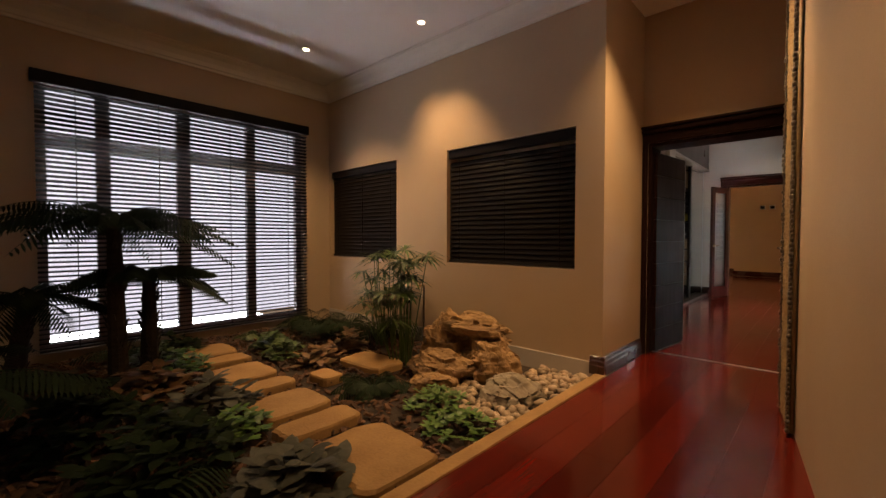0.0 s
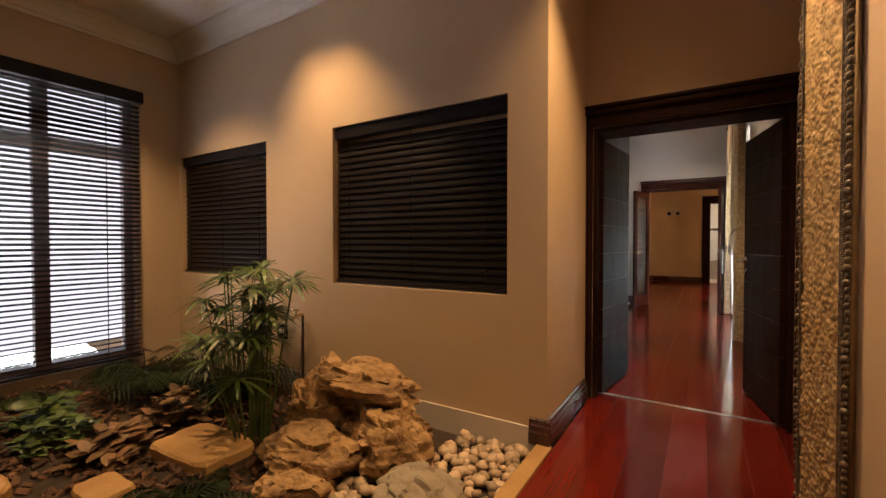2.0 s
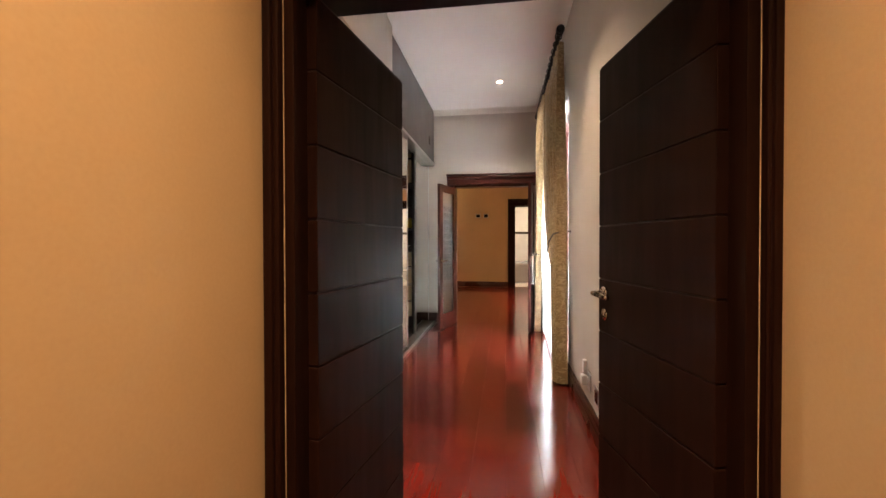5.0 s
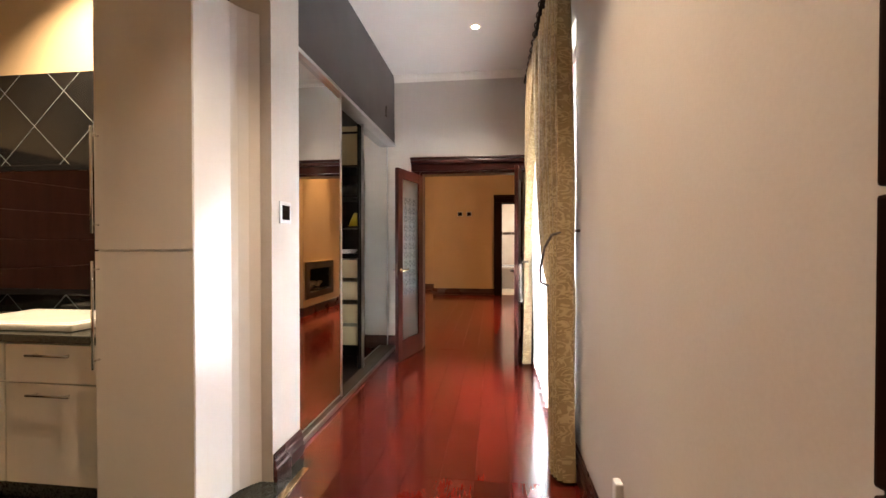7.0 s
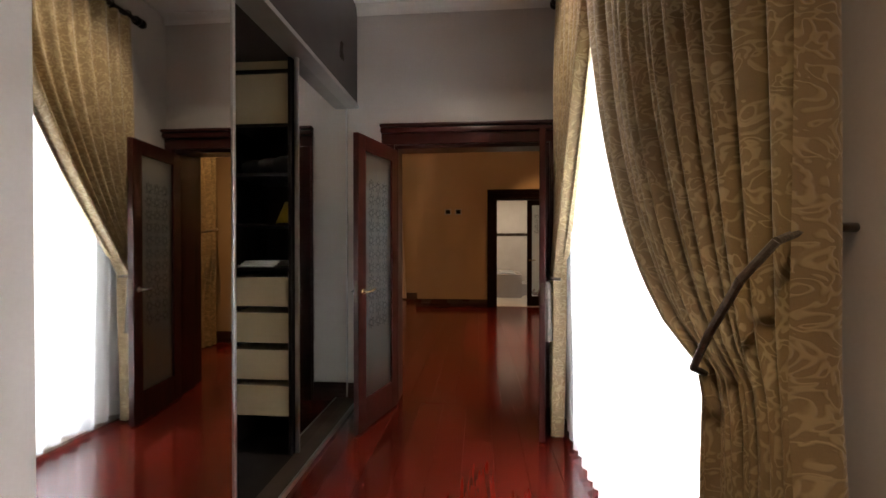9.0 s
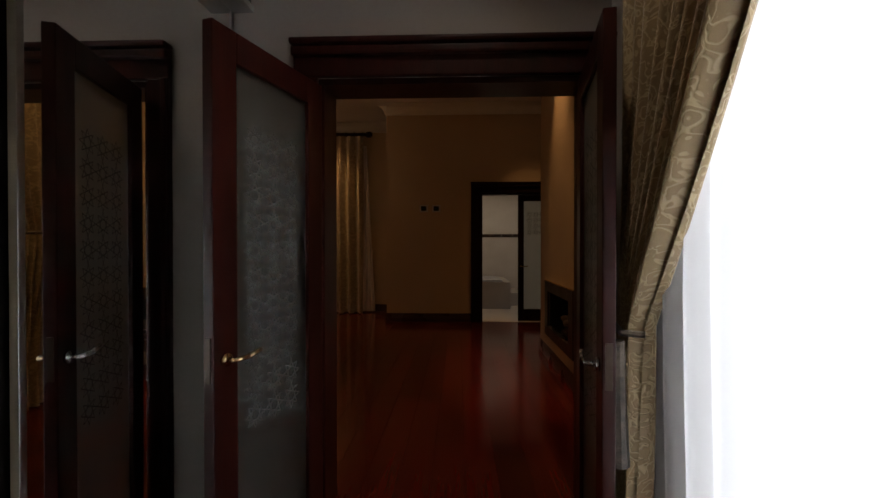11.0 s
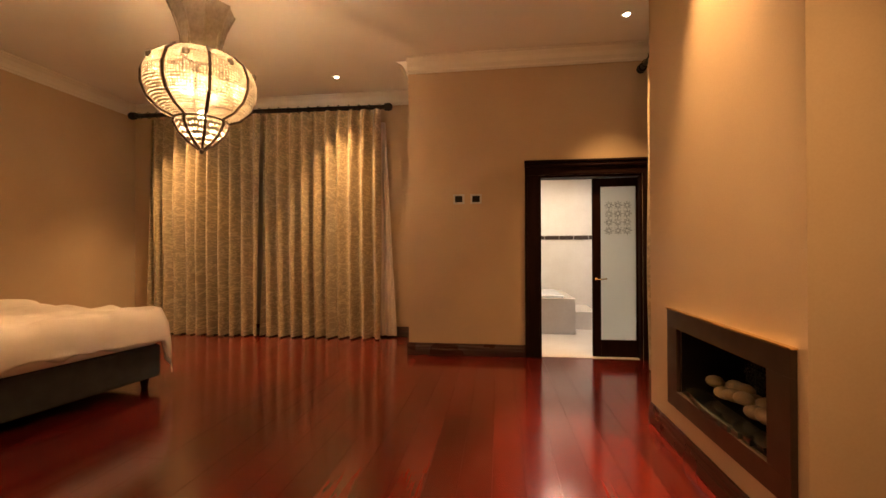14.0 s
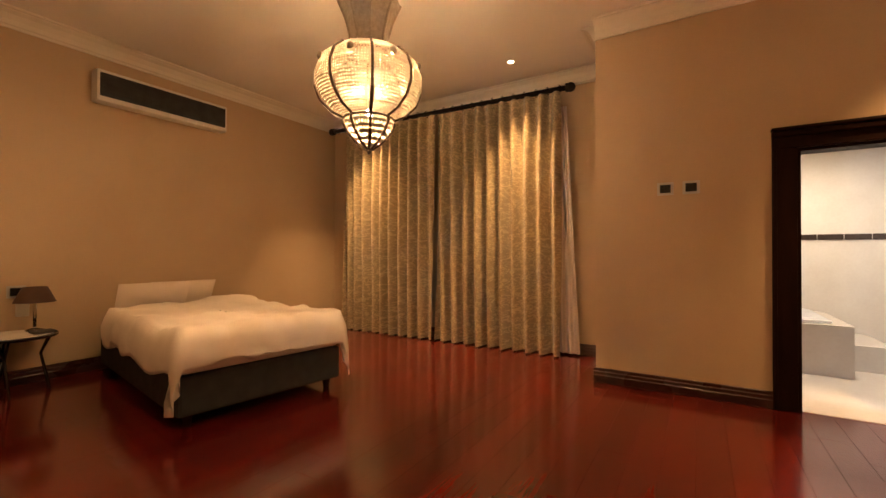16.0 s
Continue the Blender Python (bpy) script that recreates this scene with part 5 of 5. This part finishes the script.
def blade(bm, p, q, w, up, bend=0.0, seg=4):
    """A tapering leaf from p to q, width w, drooping by bend."""
    p, q, up = Vector(p), Vector(q), Vector(up)
    d = q - p
    side = d.cross(up)
    if side.length < 1e-6:
        side = d.cross(Vector((1, 0, 0.3)))
    side.normalize()
    prev = None
    for i in range(seg + 1):
        t = i / seg
        c = p + d * t - Vector((0, 0, bend * t * t))
        ww = w * math.sin(math.pi * (0.12 + 0.86 * t)) * 0.5 if i < seg else w * 0.02
        cur = (bm.verts.new(c - side * ww), bm.verts.new(c + side * ww))
        if prev:
            bm.faces.new((prev[0], prev[1], cur[1], cur[0]))
        prev = cur


def frond(bm, p, direction, length, droop, leaflets, leaf_len, w):
    """A feather frond: arching rib with paired leaflets."""
    p, d = Vector(p), Vector(direction).normalized()
    prev = p
    side = d.cross(Vector((0, 0, 1)))
    side.normalize()
    for i in range(1, leaflets + 1):
        t = i / leaflets
        c = p + d * length * t - Vector((0, 0, droop * t * t))
        tan = (c - prev).normalized()
        cyl(bm, prev, c, 0.006 * (1.1 - t), seg=4)
        ll = leaf_len * math.sin(math.pi * (0.15 + 0.8 * t))
        for s in (-1, 1):
            tip = c + (side * s * 0.75 + tan * 0.55) * ll - Vector((0, 0, ll * 0.45))
            blade(bm, c, tip, w, (0, 0, 1), ll * 0.15, 3)
        prev = c


def palm(x, y, height, crowns, seed, label, spread):
    r = random.Random(seed)
    e = thing("palm_plant", x, y, G, label, "palm", "garden palms")
    for k, (dx, dy, h, n, ln) in enumerate(crowns):
        bm = bmesh.new()
        pts = [Vector((x + dx * t, y + dy * t, G + h * t)) for t in (0, 0.15, 0.3, 0.45, 0.6, 0.75, 0.9, 1)]
        for i, (a, b) in enumerate(zip(pts, pts[1:])):
            cyl(bm, a, b, 0.075 - 0.004 * i, 0.068 - 0.004 * i, 10)
        for i in range(60):
            t = r.random()
            a = r.uniform(0, 2 * math.pi)
            c = Vector((x + dx * t, y + dy * t, G + h * t))
            o = Vector((math.cos(a), math.sin(a), 0))
            cyl(bm, c + o * 0.055, c + o * 0.085 + Vector((0, 0, 0.05)), 0.014, 0.004, 5)
        part("trunk", bm, TRUNK, e)
        bm = bmesh.new()
        for i in range(n):
            a = 2 * math.pi * (i + r.uniform(-0.3, 0.3)) / n
            up = r.uniform(0.15, 0.7)
            L = ln * r.uniform(0.8, 1.1)
            frond(bm, pts[-1], (math.cos(a), math.sin(a), up), L, L * r.uniform(0.4, 0.65), 24, 0.17 * spread, 0.02)
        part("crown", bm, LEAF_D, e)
    return e


palm(-4.33, 2.08, 1.8, ((0.02, -0.02, 1.34, 26, 0.86),), 3, "dark artificial date palm with a rough trunk", 1.0)
palm(-4.55, 2.33, 1.0, ((0.02, 0.0, 0.90, 16, 0.66),), 5, "shorter dark artificial date palm beside the tall one", 1.0)
palm(-3.15, 1.25, 0.6, ((-0.2, 0.0, 0.50, 14, 0.75),), 8, "low dark bushy palm at the garden edge", 1.0)
palm(-4.9, 1.5, 0.8, ((0.0, 0.1, 0.75, 14, 0.75),), 9, "dark bushy palm beside the window", 1.0)


def umbrella_plant(x, y, seed):
    """Clump of thin stems with whorled drooping leaves."""
    r = random.Random(seed)
    e = thing("umbrella_plant", x, y, G, "tall green umbrella grass in slender clumped stems", "plant", "garden plants")
    st_, lf = bmesh.new(), bmesh.new()
    for i in range(20):
        a = r.uniform(0, 2 * math.pi)
        k = r.uniform(0.03, 0.34)
        h = r.uniform(0.45, 1.12)
        b = Vector((x + 0.09 * math.cos(a), y + 0.09 * math.sin(a), G))
        t = Vector((x + k * math.cos(a), y + k * math.sin(a), G + h))
        cyl(st_, b, t, 0.007, 0.004, 5)
        for j in range(20):
            a2 = 2 * math.pi * j / 20 + r.uniform(-0.1, 0.1)
            ln = r.uniform(0.15, 0.26)
            blade(lf, t, t + Vector((math.cos(a2) * ln, math.sin(a2) * ln, r.uniform(-0.02, 0.12))), 0.026, (0, 0, 1), ln * 0.4, 3)
    part("stem_clump", st_, LEAF, e)
    part("foliage", lf, LEAF, e)


umbrella_plant(-3.30, 4.10, 4)
umbrella_plant(-3.95, 4.45, 6)


def fern(x, y, n, ln, seed, mat, up=0.9, label="dark green fern with arching fronds"):
    r = random.Random(seed)
    e = thing("fern", x, y, G, label, "fern", "garden ferns")
    bm = bmesh.new()
    for i in range(n):
        a = 2 * math.pi * (i + r.uniform(-0.4, 0.4)) / n
        L = ln * r.uniform(0.7, 1.1)
        frond(bm, (x, y, G), (math.cos(a), math.sin(a), up * r.uniform(0.7, 1.5)), L, L * 0.6, 13, L * 0.30, 0.015)
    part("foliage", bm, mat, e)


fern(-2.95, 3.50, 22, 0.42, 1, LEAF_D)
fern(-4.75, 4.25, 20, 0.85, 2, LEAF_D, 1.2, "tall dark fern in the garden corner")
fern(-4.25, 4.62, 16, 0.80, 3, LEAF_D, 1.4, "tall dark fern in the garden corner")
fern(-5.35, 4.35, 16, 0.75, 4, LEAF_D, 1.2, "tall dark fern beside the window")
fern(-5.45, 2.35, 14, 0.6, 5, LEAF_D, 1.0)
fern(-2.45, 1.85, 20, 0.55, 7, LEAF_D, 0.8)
fern(-5.3, 3.6, 12, 0.4, 8, LEAF)


def leafy(x, y, rx, h, n, size, seed, mat, name, label):
    """A low bush of small pointed leaves on hidden stems."""
    r = random.Random(seed)
    e = thing(name, x, y, G, label, "plant", "garden plants")
    lf, st_ = bmesh.new(), bmesh.new()
    for i in range(n):
        a, k = r.uniform(0, 2 * math.pi), r.random() ** 0.5
        c = Vector((x + rx * k * math.cos(a), y + rx * k * math.sin(a), G + h * (1 - 0.7 * k * k) * r.uniform(0.35, 1.0)))
        if i % 4 == 0:
            cyl(st_, (x + rx * 0.3 * k * math.cos(a), y + rx * 0.3 * k * math.sin(a), G), c, 0.004, 0.002, 4)
        for j in range(4):
            b = a + r.uniform(-1.6, 1.6) + j * 1.57
            s = size * r.uniform(0.6, 1.2)
            blade(lf, c, c + Vector((math.cos(b) * s, math.sin(b) * s, r.uniform(0.0, 0.8) * s)), s * 0.6, (0, 0, 1), s * 0.3, 4)
    part("stem_clump", st_, TRUNK, e)
    part("foliage", lf, mat, e)


for a in ((-1.98, 3.42, 0.22, 0.13, 90, 0.05, 1, LEAF_B, "ground_cover", "bright green creeping ground cover by the edging"),
          (-2.32, 3.58, 0.22, 0.16, 90, 0.05, 2, LEAF_B, "ground_cover", "bright green creeping ground cover by the pebbles"),
          (-4.32, 3.42, 0.20, 0.22, 60, 0.07, 3, LEAF, "leafy_plant", "small green leafy bush in the mulch"),
          (-4.75, 3.48, 0.16, 0.20, 45, 0.09, 4, LEAF, "leafy_plant", "small green leafy bush in the mulch"),
          (-3.88, 3.55, 0.18, 0.20, 40, 0.10, 5, LEAF_R, "coleus", "russet pink leaved plant in the mulch"),
          (-3.98, 3.98, 0.16, 0.26, 40, 0.10, 6, LEAF_R, "coleus", "russet pink leaved plant in the mulch"),
          (-4.35, 2.52, 0.22, 0.30, 70, 0.07, 7, LEAF_B, "leafy_plant", "bright green leafy plant at the palm foot"),
          (-4.85, 2.45, 0.20, 0.28, 60, 0.08, 8, LEAF, "leafy_plant", "yellowish green bush at the palm foot"),
          (-3.35, 2.42, 0.26, 0.26, 60, 0.12, 9, LEAF_S, "silver_plant", "grey silver leaved plant beside the slabs"),
          (-2.90, 2.42, 0.18, 0.20, 60, 0.07, 10, LEAF_B, "leafy_plant", "bright green leafy plant beside the slabs"),
          (-2.12, 2.38, 0.24, 0.20, 46, 0.13, 11, LEAF_S, "silver_plant", "grey silver leaved plant beside the slabs"),
          (-3.95, 2.2, 0.30, 0.28, 60, 0.11, 12, LEAF_R, "coleus", "russet leaved plant under the palm"),
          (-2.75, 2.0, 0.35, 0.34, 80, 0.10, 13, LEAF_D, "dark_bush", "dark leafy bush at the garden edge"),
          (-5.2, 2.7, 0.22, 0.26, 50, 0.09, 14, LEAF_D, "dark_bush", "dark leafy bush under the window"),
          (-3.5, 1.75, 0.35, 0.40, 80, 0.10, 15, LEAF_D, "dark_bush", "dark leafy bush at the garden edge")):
    leafy(*a)

# garden tap and socket
gt = thing("garden_tap", -3.76, 4.87, 0, "brass garden tap on a thin standpipe", "tap")
part("pipe", cyl(bmesh.new(), (-3.76, 4.875, G), (-3.76, 4.875, 0.60), 0.011), BRONZE, gt)
bm = bmesh.new()
tube(bm, [(-3.76, 4.875, 0.60), (-3.76, 4.80, 0.60), (-3.76, 4.76, 0.57)], 0.013)
bx(bm, -3.80, 4.80, 0.64, -3.72, 4.815, 0.652, bevel=0.003)
cyl(bm, (-3.76, 4.81, 0.60), (-3.76, 4.81, 0.645), 0.008)
part("spout", bm, BRASS, gt)
wall_plate("wall_socket", -4.05, 4.9, 0.42, "y", -1, 0.13, 0.13, "black weatherproof socket on the garden wall", "socket", False, BLACK)

# ---- floor boards, each its own piece ----
bm = bmesh.new()
bx(bm, -0.5, -0.5, -0.5, 0.5, 0.5, 0.5)
unit = mesh_of("floor_board", bm, WOOD)


def boards(name, x0, x1, y0, y1, width, seed, label):
    r = random.Random(seed)
    fl = setting(name, box(x0, y0, -0.30, x1, y1, -0.004), JOINT, label, "floor")
    n = max(1, round((x1 - x0) / width))
    w = (x1 - x0) / n
    for i in range(n):
        y = y0 - r.uniform(0, 1.5)
        while y < y1:
            L = r.uniform(1.3, 2.6)
            a, b = max(y, y0), min(y + L, y1)
            if b - a > 0.02:
                ob = new("floor_board", unit)
                ob.parent = fl
                g = 0.0012
                ob.matrix_basis = pose(x0 + (i + 0.5) * w, (a + b) / 2, -0.010 + r.uniform(-0.0004, 0.0004)) @ Matrix.Diagonal((w - 2 * g, b - a - 2 * g, 0.02, 1))
            y += L
    return fl


boards("floor_hall", -1.61, 0.9, -2.2, 5.975, 0.19, 1, "glossy red hardwood boards in the hall")
boards("floor_passage", -1.945, -0.38, 5.975, 8.60, 0.19, 2, "glossy red hardwood boards in the passage")
boards("floor_dressing", -2.135, -0.18, 8.60, 11.45, 0.19, 4, "glossy red hardwood boards before the wardrobe")
boards("floor_bedroom", -7.7, 0.75, 11.45, 17.20, 0.20, 3, "glossy dark red hardwood bedroom boards")
boards("floor_bay", -7.7, -2.43, 17.20, 18.32, 0.20, 5, "glossy dark red hardwood boards under the curtains")
